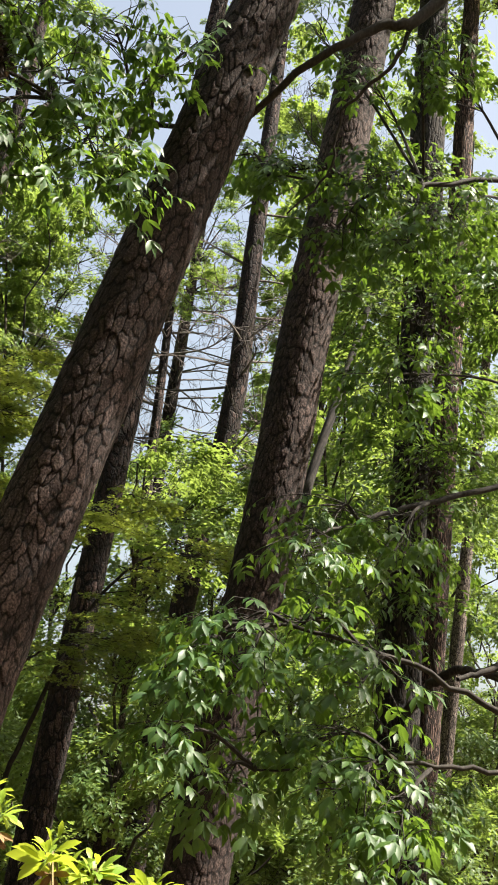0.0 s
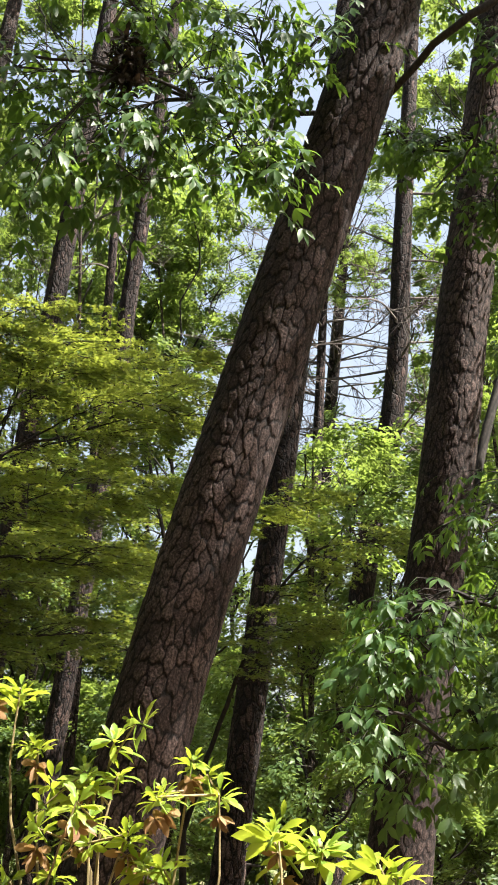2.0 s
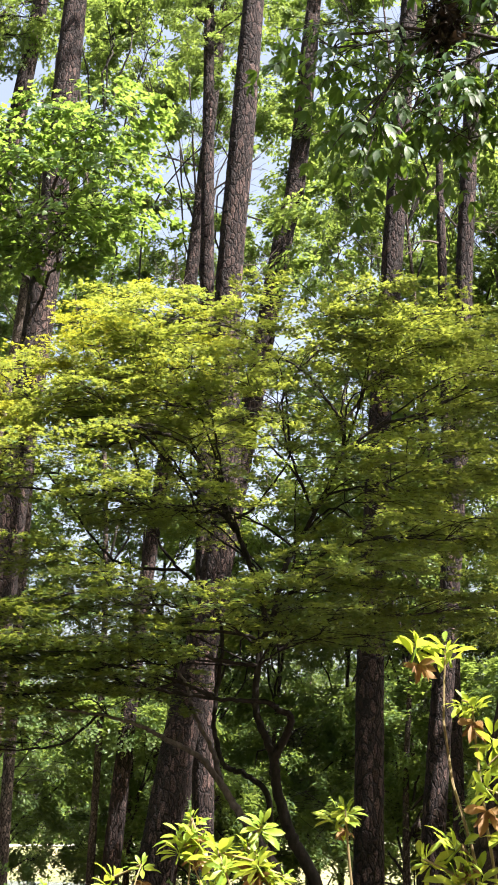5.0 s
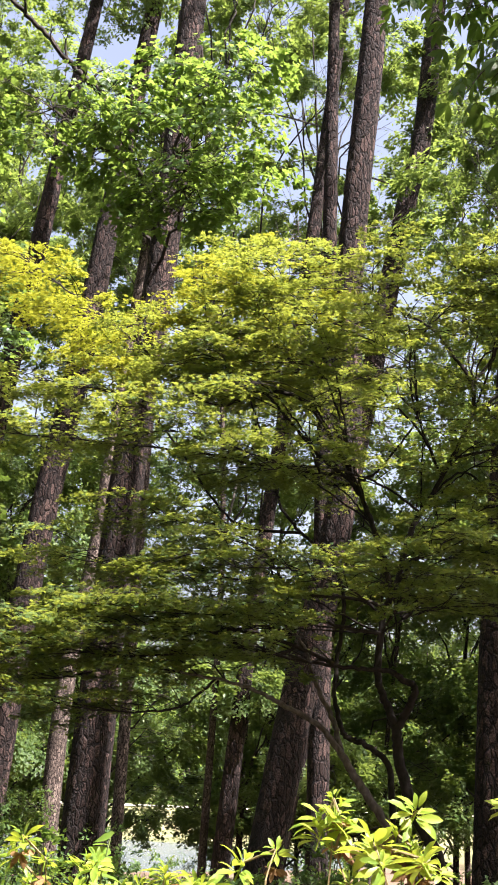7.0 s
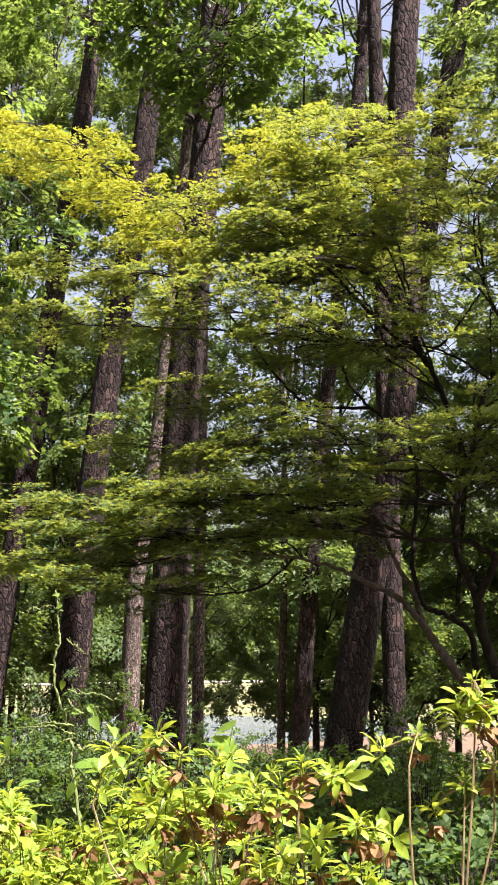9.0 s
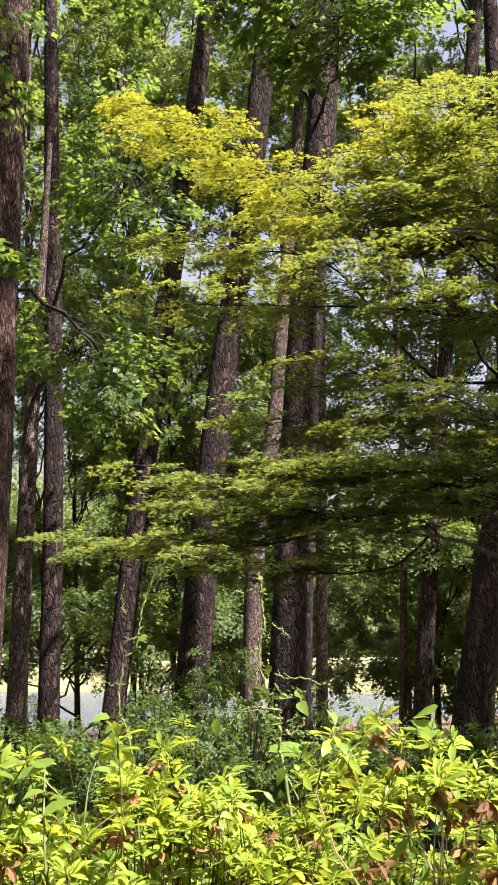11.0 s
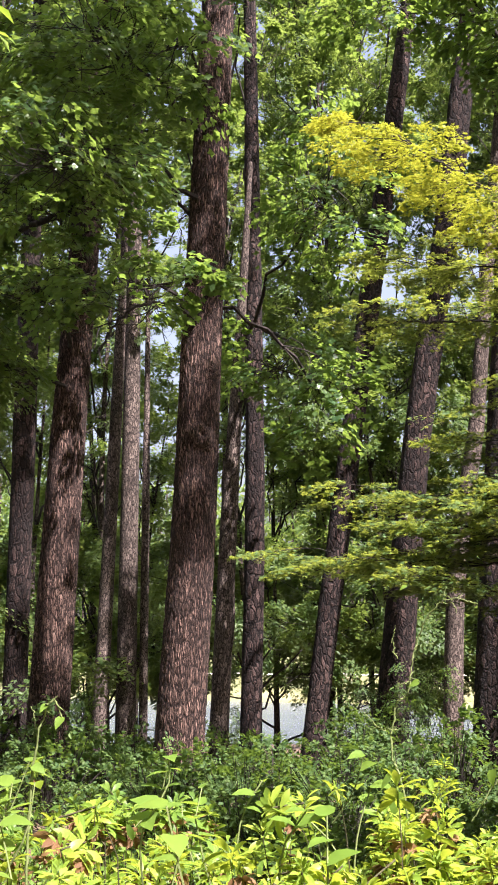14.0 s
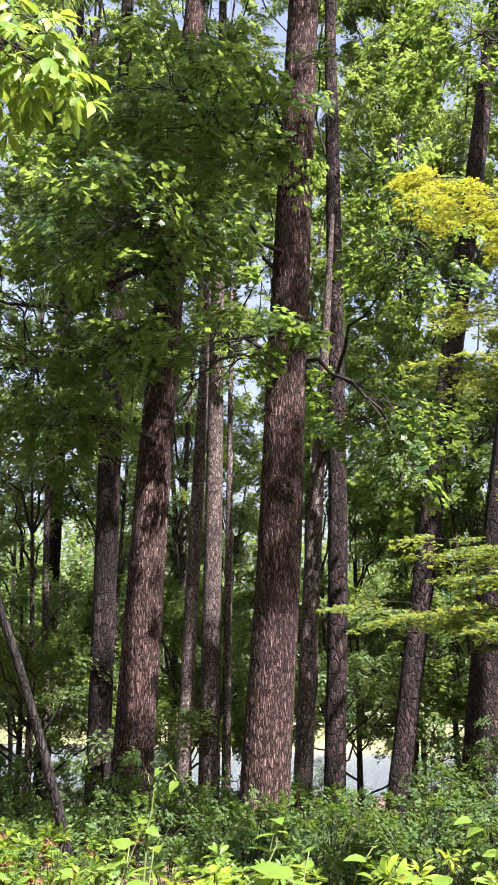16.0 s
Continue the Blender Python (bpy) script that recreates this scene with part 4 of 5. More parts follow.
near.limb([(-0.1, 9.45, 2.86), (-0.38, 9.4, 2.92), (-0.77, 9.32, 2.95), (-1.0, 9.25, 3.22), (-1.33, 9.18, 3.4), (-1.7, 9.1, 3.43)], 0.02, 0.006, 0.45)
near.limb([(-0.04, 9.5, 3.05), (0.1, 9.3, 3.2), (0.3, 9.2, 3.3), (0.55, 9.15, 3.34)], 0.014, 0.005, 0.3)
near.limb([(-0.1, 9.45, 2.9), (-0.1, 9.1, 3.05), (0.05, 8.75, 3.12), (0.25, 8.5, 3.1)], 0.014, 0.005, 0.2)
near.limb([(-0.14, 9.43, 2.8), (-0.4, 9.1, 2.95), (-0.75, 8.8, 3.02), (-1.1, 8.6, 3.0)], 0.014, 0.005, 0.2)
near.limb([(0.02, 9.59, 3.37), (0.4, 9.3, 3.5), (0.8, 9.1, 3.55), (1.2, 9.0, 3.5)], 0.014, 0.005, 0.2)
near.limb([(0.12, 9.66, 3.6), (-0.2, 9.3, 3.75), (-0.6, 9.05, 3.8), (-1.0, 8.95, 3.75)], 0.014, 0.005, 0.25)
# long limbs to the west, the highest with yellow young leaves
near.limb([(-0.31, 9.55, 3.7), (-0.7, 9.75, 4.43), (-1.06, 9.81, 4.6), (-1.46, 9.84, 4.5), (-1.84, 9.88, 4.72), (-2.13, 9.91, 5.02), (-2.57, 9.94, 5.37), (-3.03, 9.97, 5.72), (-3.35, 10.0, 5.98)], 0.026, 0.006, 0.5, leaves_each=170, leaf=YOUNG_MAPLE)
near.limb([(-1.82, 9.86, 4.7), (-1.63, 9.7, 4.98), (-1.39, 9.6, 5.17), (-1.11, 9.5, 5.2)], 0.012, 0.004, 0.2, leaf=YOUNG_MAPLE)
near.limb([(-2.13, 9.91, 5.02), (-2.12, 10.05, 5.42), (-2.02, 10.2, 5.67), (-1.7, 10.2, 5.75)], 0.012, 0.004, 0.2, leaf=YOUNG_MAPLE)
near.limb([(-0.52, 9.65, 3.9), (-0.69, 9.66, 3.9), (-1.21, 9.72, 4.0), (-1.58, 9.78, 4.09), (-2.5, 9.84, 4.21), (-3.31, 9.9, 4.3)], 0.022, 0.006, 0.5, gap=0.3)
near.limb([(-0.5, 9.62, 2.48), (-0.98, 9.32, 2.63), (-1.46, 9.25, 2.7), (-1.89, 9.18, 2.78), (-2.53, 9.1, 2.7), (-2.9, 9.1, 2.72)], 0.02, 0.006, 0.3)
near.limb([(-0.73, 9.5, 2.58), (-1.04, 9.2, 2.45), (-1.42, 9.1, 2.47), (-2.0, 9.0, 2.44), (-2.67, 8.9, 2.51)], 0.018, 0.006, 0.3)
near.limb([(-1.3, 9.2, 2.31), (-1.5, 9.1, 2.12), (-1.79, 9.0, 2.06), (-2.24, 8.9, 2.08), (-2.7, 8.8, 2.23)], 0.014, 0.005, 0.2)
near.limb([(-0.78, 9.76, 3.46), (-1.21, 9.72, 3.5), (-1.49, 9.85, 3.75), (-2.08, 9.98, 4.52), (-2.78, 10.1, 4.77), (-3.2, 10.2, 4.85)], 0.018, 0.005, 0.6)
near.limb([(-1.9, 9.1, 2.4), (-2.4, 9.2, 2.3), (-3.0, 9.4, 2.3), (-3.6, 9.7, 2.35)], 0.012, 0.005, 0.1)

# fans of foliage that close the dome and its two lower tiers
rng = np.random.default_rng(505)
for k in range(14):
    ang, r = 2.4 * k, 0.35 + 1.35 * ((k * 0.618) % 1) ** 0.6
    end = np.array([0.3 + 1.2 * r * math.cos(ang), 9.55 + 0.7 * r * math.sin(ang), 5.3 - 0.17 * r * r + rng.normal(0, 0.12)])
    root = np.array([(0.53, 9.9, 4.44), (-0.38, 9.57, 3.79), (0.1, 9.3, 4.27), (0.28, 9.74, 3.89)][0 if end[0] > 0.5 else 1 if end[0] < -0.5 else 2 + k % 2])
    near.limb([root, root + (end - root) * (0.3, 0.3, 0.5) + rng.normal(0, 0.05, 3), root + (end - root) * (0.65, 0.65, 0.85) + rng.normal(0, 0.05, 3), end], 0.013, 0.004, 0.5, gap=0.19, leaves_each=112)
for k in range(6):
    ang, r = 2.4 * k + 1.1, 0.5 + 1.1 * ((k * 0.618) % 1) ** 0.6
    end = np.array([-0.15 + 1.3 * r * math.cos(ang), 9.35 + 0.6 * r * math.sin(ang), 4.35 - 0.14 * r * r + rng.normal(0, 0.1)])
    root = np.array((-0.24, 9.53, 3.5) if end[0] < 0 else (0.12, 9.66, 3.6))
    near.limb([root, root + (end - root) * (0.4, 0.4, 0.6), end], 0.011, 0.004, 0.45, gap=0.19, leaves_each=112)
for k in range(7):
    ang, r = 2.4 * k + 0.5, 0.5 + 1.2 * ((k * 0.618) % 1) ** 0.6
    end = np.array([-0.45 + 1.3 * r * math.cos(ang), 9.15 + 0.55 * r * math.sin(ang), (3.0, 3.4)[k % 2] - 0.1 * r * r + rng.normal(0, 0.08)])
    root = np.array((-0.16, 9.4, 2.67))
    near.limb([root, root + (end - root) * (0.4, 0.4, 0.7), end], 0.011, 0.004, 0.45, gap=0.19, leaves_each=112)

shaded = Maple("shaded japanese maple with dark tiers of small leaves", 502)
shaded.limb([(2.9, 12.6, -0.1), (2.8, 12.6, 1.6), (2.7, 12.5, 3.4), (2.3, 12.5, 5.2), (2.1, 12.5, 6.3)], 0.06, 0.012, 0.6, 0.6)
shaded.limb([(2.8, 12.6, 1.7), (3.1, 12.4, 2.8), (3.5, 12.2, 3.9), (4.0, 12.1, 4.5), (4.5, 12.0, 4.6)], 0.04, 0.01, 0.4, 0.6)
shaded.limb([(2.75, 12.5, 3.0), (3.0, 12.3, 3.4), (3.4, 12.1, 3.6), (3.9, 11.9, 3.65)], 0.02, 0.006, 0.2, 0.6)
shaded.limb([(2.6, 12.5, 3.8), (2.3, 12.4, 4.1), (1.8, 12.3, 4.3), (1.3, 12.3, 4.3)], 0.02, 0.006, 0.2, 0.6)
shaded.limb([(2.5, 12.5, 4.3), (2.8, 12.3, 4.7), (3.3, 12.1, 4.9), (3.8, 12.1, 4.95)], 0.02, 0.006, 0.2, 0.6)
shaded.limb([(2.7, 12.5, 3.2), (2.3, 12.3, 3.35), (1.8, 12.2, 3.4)], 0.016, 0.006, 0.2, 0.6)


# ---- hickories with large hanging leaves ----
def compound_mesh(seed, material):
    """A leaf of five leaflets on a stalk along +x, arching down."""
    rng = np.random.default_rng(seed)
    g = Geo()
    u = np.linspace(0, 0.17, 6)
    stalk = np.stack([u, 0 * u, -1.6 * u**2], 1)
    tube(g, stalk, np.linspace(0.002, 0.0012, 6), 4)
    at = np.array([stalk[3], stalk[3], stalk[5], stalk[5], stalk[5]])
    ang = np.array([1.15, -1.15, 0.75, -0.75, 0.0]) + rng.normal(0, 0.15, 5)
    way = np.stack([np.cos(ang), np.sin(ang), -rng.uniform(0.3, 0.9, 5)], 1)
    put_leaves(g, "ovate", at, way, np.array([[0.4, 0, 1.0]]) + rng.normal(0, 0.2, (5, 3)), np.array([0.09, 0.09, 0.12, 0.12, 0.135]) * rng.uniform(0.85, 1.1, 5))
    return g.mesh("leaf", material, True)


COMPOUND = [compound_mesh(650 + k, HICKORY_LEAF) for k in range(6)]
# same leaf in a lighter material, standing in for sun on one bough
LIT_COMPOUND = [compound_mesh(660 + k, FRESH_LEAF) for k in range(6)]


def hickory(label, stem, wide, limbs, fields, seed, size=0.16, leaf_set=COMPOUND):
    t = thing("hickory_tree", label, "tree")
    wood = Geo()
    tube(wood, bend(stem, 40), np.linspace(wide, wide * 0.5, 40), 18, plates(seed, 12, 0.4, 0.006, 0.3))
    part("trunk", wood, SMOOTH, t, smooth=True)
    rng = np.random.default_rng(seed)
    for rows, thick, thin in limbs:
        g = Geo()
        line = bend(rows, 26)
        line[2:-1] += rng.normal(0, 0.01, (23, 3))
        tube(g, line, np.linspace(thick, thin, 26), 8)
        part("limb", g, TWIG, t, smooth=True)
    for start, centre, spread, number in fields:
        start, centre = np.array(start), np.array(centre)
        wood = Geo()
        axis = bend([start, (start + centre) / 2 + (0, 0, 0.1), centre], 10)
        tube(wood, axis, np.linspace(0.016, 0.006, 10), 6)
        for _ in range(number):
            d = unit(rng.normal(0, 1, 3)) * rng.uniform(0.1, 1.0) ** 0.5 * np.array(spread)
            end = centre + d
            root = axis[rng.integers(4, 10)]
            line = bend([root, (root + end) / 2 + rng.normal(0, 0.03, 3) + (0, 0, 0.03), end], 6)
            tube(wood, line, np.linspace(0.005, 0.002, 6), 4)
            for k in range(3):
                ob = new("leaf", leaf_set[rng.integers(0, 6)])
                ob.parent = t
                turn = math.atan2(d[1], d[0]) + (k - 1) * 1.1 + rng.normal(0, 0.5)
                ob.matrix_basis = Matrix.Translation(line[5 - k]) @ Euler((rng.normal(0, 0.25), rng.uniform(-0.1, 0.7), turn), "XYZ").to_matrix().to_4x4() @ Matrix.Scale(size / 0.16 * rng.uniform(0.7, 1.1), 4)
        tagged(part("twig", wood, TWIG, t), kind="stuff")
    return t


hickory("hickory with long dark limbs and large hanging green leaves", [(6.3, 6.6, -0.2), (6.3, 6.6, 4), (6.2, 6.6, 11)], 0.2, [
    ([(6.25, 6.6, 9.6), (5.0, 6.7, 8.9), (4.15, 6.8, 7.62), (3.82, 6.85, 7.45), (3.42, 7.0, 7.14), (2.95, 7.75, 6.7)], 0.06, 0.024),
    ([(2.95, 7.75, 6.7), (2.5, 8.0, 6.9), (1.9, 7.3, 6.35), (1.1, 6.65, 6.15), (0.4, 6.6, 6.1)], 0.024, 0.008),
    ([(4.1, 6.8, 7.6), (3.95, 6.9, 7.2), (3.75, 7.2, 6.95), (3.72, 7.4, 6.5), (3.5, 7.6, 6.2)], 0.018, 0.006),
    ([(6.3, 6.6, 5.0), (5.2, 6.6, 3.6), (4.7, 6.4, 2.95), (4.3, 6.35, 2.75)], 0.04, 0.015),
], [
    ((1.9, 7.3, 6.35), (0.43, 6.7, 6.08), (0.5, 0.35, 0.45), 24), ((1.6, 7.0, 6.25), (0.9, 6.7, 5.65), (0.62, 0.35, 0.42), 28), ((2.1, 7.5, 6.5), (1.43, 6.8, 6.28), (0.62, 0.4, 0.42), 30)
] + [
    ((2.2, 7.6, 6.6), (1.75, 6.9, 5.85), (0.55, 0.4, 0.38), 24), ((1.6, 7.0, 6.25), (1.2, 6.6, 5.38), (0.66, 0.35, 0.26), 20), ((2.3, 7.7, 6.7), (2.03, 6.8, 5.6), (0.36, 0.3, 0.3), 12),
    ((2.5, 8.0, 6.9), (2.28, 7.2, 6.8), (0.42, 0.4, 0.42), 16), ((1.1, 6.65, 6.15), (0.56, 6.5, 5.35), (0.4, 0.3, 0.3), 12), ((2.3, 7.7, 6.7), (1.9, 7.0, 6.95), (0.7, 0.4, 0.35), 24), ((1.6, 7.0, 6.25), (1.0, 6.7, 6.75), (0.7, 0.4, 0.3), 22), ((2.3, 7.7, 6.7), (2.6, 7.3, 7.2), (0.5, 0.3, 0.3), 12)], 601)

hickory("hickory boughs with sunlit yellow-green leaves", [(7.6, 8.6, -0.2), (7.5, 8.6, 4), (7.4, 8.6, 9.5)], 0.12, [
    ([(7.4, 8.6, 8.2), (5.0, 8.3, 7.2), (4.3, 8.1, 6.9), (3.6, 8.3, 6.9)], 0.03, 0.008), ([(7.5, 8.6, 5.4), (5.1, 8.2, 4.4), (4.4, 8.0, 4.1), (3.7, 7.6, 3.7)], 0.03, 0.008),
], [
    ((4.3, 8.1, 6.9), (3.74, 8.2, 6.93), (0.5, 0.4, 0.3), 26), ((5.0, 8.3, 7.2), (4.24, 7.8, 6.79), (0.5, 0.4, 0.4), 30), ((4.6, 8.2, 7.0), (4.05, 8.0, 6.35), (0.62, 0.4, 0.36), 36)
] + [
    ((5.0, 8.3, 7.2), (4.4, 7.4, 6.03), (0.45, 0.35, 0.4), 22), ((5.0, 8.3, 7.3), (4.25, 7.0, 7.45), (0.35, 0.3, 0.42), 16), ((3.6, 8.3, 6.9), (3.45, 8.6, 7.2), (0.35, 0.3, 0.3), 12), ((3.6, 8.3, 6.9), (3.9, 9.0, 7.5), (0.35, 0.3, 0.3), 14)
] + [
    ((6.5, 8.5, 5.6), (4.6, 8.0, 5.3), (0.45, 0.4, 0.45), 18), ((4.4, 8.0, 4.1), (4.19, 8.0, 4.1), (0.6, 0.4, 0.34), 26), ((5.1, 8.2, 4.4), (4.5, 7.6, 3.8), (0.45, 0.35, 0.34), 20), ((4.0, 7.8, 3.9), (3.71, 7.4, 3.6), (0.42, 0.35, 0.24), 16), ((6.0, 8.5, 7.8), (4.65, 7.4, 7.75), (0.4, 0.35, 0.4), 20), ((5.0, 8.3, 7.2), (4.65, 8.8, 8.5), (0.5, 0.4, 0.4), 18), ((5.0, 8.3, 7.2), (4.3, 9.4, 9.3), (0.5, 0.4, 0.4), 14), ((6.0, 8.5, 7.4), (4.9, 7.6, 6.6), (0.4, 0.35, 0.45), 20)], 604, 0.15)

# crowns added out of view to shade the leaning pine, maple and leaves
for place, which, scale in (((4.2, 4.8, 12.5), 1, 0.4), ((5.6, 7.9, 11.0), 2, 0.55), ((5.5, 6.6, 11.3), 1, 0.4), ((8.8, 6.2, 11.0), 0, 0.42), ((7.9, 3.8, 10.2), 2, 0.2)):
    crown(bpy.data.objects["hickory_tree"], place, which, 0.9, scale)


def nest(place):
    """A ball of dead leaves and twigs in the fork of a limb."""
    rng = np.random.default_rng(640)
    t = thing("leaf_nest", "dark ragged nest of dead leaves and twigs on a limb", "nest", place)
    g, dry = Geo(), Geo()
    for _ in range(90):
        p = unit(rng.normal(0, 1, 3)) * (0.12, 0.12, 0.2) * rng.uniform(0.3, 1.0)
        q = p + unit(rng.normal(0, 1, 3)) * rng.uniform(0.06, 0.2)
        tube(g, bend([p, (p + q) / 2 + rng.normal(0, 0.02, 3), q], 4), np.linspace(0.004, 0.002, 4), 4)
    d = unit(rng.normal(0, 1, (420, 3))) * (0.12, 0.12, 0.21) * rng.uniform(0.3, 1.05, (420, 1))
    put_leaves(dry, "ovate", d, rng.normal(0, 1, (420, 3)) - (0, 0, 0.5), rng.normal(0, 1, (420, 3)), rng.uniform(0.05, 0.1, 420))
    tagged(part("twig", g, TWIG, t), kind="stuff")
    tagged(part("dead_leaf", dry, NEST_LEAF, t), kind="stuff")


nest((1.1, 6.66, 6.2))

hickory("young hickory with large shiny dark green leaves", [(5.4, 6.1, -0.2), (5.3, 6.1, 2), (5.2, 6.1, 4.2)], 0.06, [
    ([(5.3, 6.1, 2.4), (4.6, 6.2, 2.55), (3.9, 6.3, 2.8), (3.2, 6.5, 2.95), (2.7, 6.5, 2.85)], 0.026, 0.006), ([(5.3, 6.1, 1.9), (4.5, 6.1, 2.2), (3.8, 6.1, 2.2), (3.0, 6.2, 2.1)], 0.022, 0.006),
], [
    ((3.3, 6.5, 2.95), (2.92, 6.6, 2.89), (0.42, 0.3, 0.2), 18), ((3.7, 6.4, 2.85), (3.33, 6.5, 2.98), (0.44, 0.3, 0.24), 20), ((3.0, 6.5, 2.9), (2.59, 6.4, 2.54), (0.34, 0.3, 0.3), 16),
    ((3.2, 6.5, 2.95), (2.91, 6.3, 2.62), (0.4, 0.3, 0.24), 18), ((3.0, 6.2, 2.1), (2.42, 6.2, 2.24), (0.3, 0.3, 0.26), 12), ((3.0, 6.2, 2.1), (2.74, 6.2, 1.95), (0.3, 0.3, 0.24), 12)
] + [
    ((3.9, 6.3, 2.8), (3.58, 6.2, 2.6), (0.36, 0.3, 0.34), 18), ((3.8, 6.1, 2.2), (3.35, 6.2, 2.3), (0.36, 0.3, 0.28), 14), ((3.8, 6.1, 2.2), (3.42, 6.0, 1.98), (0.42, 0.3, 0.4), 26),
    ((4.0, 6.1, 2.2), (3.6, 5.8, 1.7), (0.34, 0.3, 0.34), 18), ((3.2, 6.2, 2.15), (3.06, 6.4, 2.3), (0.28, 0.3, 0.28), 10)], 602, 0.15)

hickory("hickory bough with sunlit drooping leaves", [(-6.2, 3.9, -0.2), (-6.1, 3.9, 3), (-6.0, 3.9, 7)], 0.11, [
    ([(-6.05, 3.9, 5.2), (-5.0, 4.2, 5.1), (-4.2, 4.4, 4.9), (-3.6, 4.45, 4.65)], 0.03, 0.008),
], [((-4.6, 4.3, 5.0), (-3.68, 4.45, 4.55), (0.32, 0.2, 0.22), 26), ((-5.0, 4.2, 5.1), (-4.2, 4.3, 5.0), (0.5, 0.4, 0.3), 24)], 603, 0.17, LIT_COMPOUND)


# ---- background trees ----
def wood_tree(seed, tall, low, wide, sprays, count, size):
    """A leafy tree round the origin, with its foot at z = 0."""
    rng = np.random.default_rng(seed)
    t = thing("broadleaf_tree", "leafy green broadleaf tree among the pines", "tree", group="broadleaf trees of the wood")
    stem = Geo()
    axis = bend([(0, 0, -0.3), (rng.normal(0, 0.15), rng.normal(0, 0.15), tall * 0.4), (rng.normal(0, 0.5), rng.normal(0, 0.5), tall)], 30)
    tube(stem, axis, np.linspace(0.085, 0.015, 30), 8)
    part("trunk", stem, SMOOTH, t, smooth=True)
    leaves, wood = Geo(), Geo()
    for _ in range(12):
        z = rng.uniform(low, tall)
        root = axis[int(29 * min(0.95, z / tall * 0.8))]
        ang, far = rng.uniform(0, 2 * np.pi), wide * rng.uniform(0.3, 0.75) * (1.15 - 0.5 * (z / tall) ** 2)
        foliage(rng, leaves, wood, "small", root, (far * math.cos(ang), far * math.sin(ang), z), (wide * 0.36, wide * 0.36, tall * 0.06), sprays // 12, 0.75, int(count * 1.2), size * 1.05, 0.028, tilt=0.35, droop=0.3, hang=0.3, flat=0.08, twigs=0)
    tagged(part("limb", wood, TWIG, t), kind="stuff")
    tagged(part("foliage", leaves, WOOD_LEAF, t), kind="stuff")
    return t


# the last kind only serves the unseen trees added round the viewer
KINDS = [wood_tree(701, 9.5, 1.7, 3.2, 156, 170, 0.1), wood_tree(702, 18.0, 4.0, 4.0, 228, 165, 0.11), wood_tree(703, 7.0, 1.0, 2.8, 144, 160, 0.095),
         wood_tree(704, 22.0, 10.0, 4.4, 204, 170, 0.12), wood_tree(705, 19.0, 1.5, 4.4, 132, 95, 0.23)]
rng = np.random.default_rng(77)
spots = []


def bush(seed, tall, wide, sprays):
    """A twiggy bush of drooping small-leaved sprays round the origin."""
    rng = np.random.default_rng(seed)
    t = thing("pond_bush", "arching dark green bush with small leaves by the pond", "bush", group="bushes by the pond")
    leaves, wood = Geo(), Geo()
    for _ in range(7):
        ang, far = rng.uniform(0, 2 * np.pi), wide * rng.uniform(0.2, 0.8)
        foliage(rng, leaves, wood, "small", (rng.normal(0, 0.06), rng.normal(0, 0.06), -0.1), (far * math.cos(ang), far * math.sin(ang), tall * rng.uniform(0.35, 0.85)), (wide * 0.4, wide * 0.4, tall * 0.2), sprays, 0.36, 62, 0.06, 0.014, tilt=0.4, droop=0.6, hang=0.5, flat=0.04, twigs=2)
    tagged(part("stem", wood, TWIG, t), kind="stuff")
    tagged(part("foliage", leaves, SHRUB_LEAF, t), kind="stuff")
    return t


BUSHES = [bush(711, 2.1, 1.0, 9), bush(712, 1.6, 1.1, 9), bush(713, 2.6, 0.9, 10)]
for k, (x, y) in enumerate(((-6.9, 19.3), (-7.3, 21.4), (-5.9, 19.2), (-4.95, 21.4), (-7.9, 22.4), (-11.6, 18.8), (-9.6, 21.2), (-13.6, 20.5))):
    m = pose(x, y, float(ground_height(x, y)), 0, 0, 67 * k) @ Matrix.Scale(0.78, 4)
    if k < 3:
        BUSHES[k].matrix_basis = m
    else:
        copy_thing(BUSHES[k % 3], m)


def clear(x, y, room):
    wet = math.hypot((x + 52) / 50, (y - 63) / 26) < 1.08
    return not wet and all(math.hypot(x - a, y - b) > room for a, b, _ in spots)


for kind, number, near, far, west in ((0, 12, 22, 36, -44), (2, 16, 23, 38, -44), (3, 3, 26, 46, -44), (0, 6, 24, 40, 2), (1, 5, 24, 42, 6), (0, 5, 40, 62, -4), (2, 6, 38, 62, -4)):
    for _ in range(number):
        for _ in range(40):
            head, away = radians(rng.uniform(west, 38)), rng.uniform(near, far)
            x, y = away * math.sin(head), away * math.cos(head)
            if clear(x, y, 2.2):
                spots.append((x, y, kind))
                break
for head, away in ((24, 27), (19, 30), (9.5, 29), (5.5, 28), (-0.5, 34), (-6.5, 32), (-13.0, 31), (-20.5, 30)):
    spots.append((away * math.sin(radians(head)), away * math.cos(radians(head)), 1))
for k, head in enumerate((-36, -30, -25, -9, -4, 1, 6, 26)):
    away = (25.5, 29.0, 27.0)[k % 3]
    spots.append((away * math.sin(radians(head)), away * math.cos(radians(head)), 3))
spots += [(5.3, 16.6, 2), (8.6, 17.0, 0), (-16.6, 28.0, 1), (-15.2, 26.4, 0), (-11.3, 27.0, 2), (-10.9, 30.0, 0)]
for head, away in ((-17.5, 29), (-14.0, 27), (-10.5, 30), (-7.5, 28), (-4.0, 31), (-1.5, 27.5), (1.5, 30), (5.0, 27), (9.0, 32)):
    spots.append((away * math.sin(radians(head)), away * math.cos(radians(head)), 0))
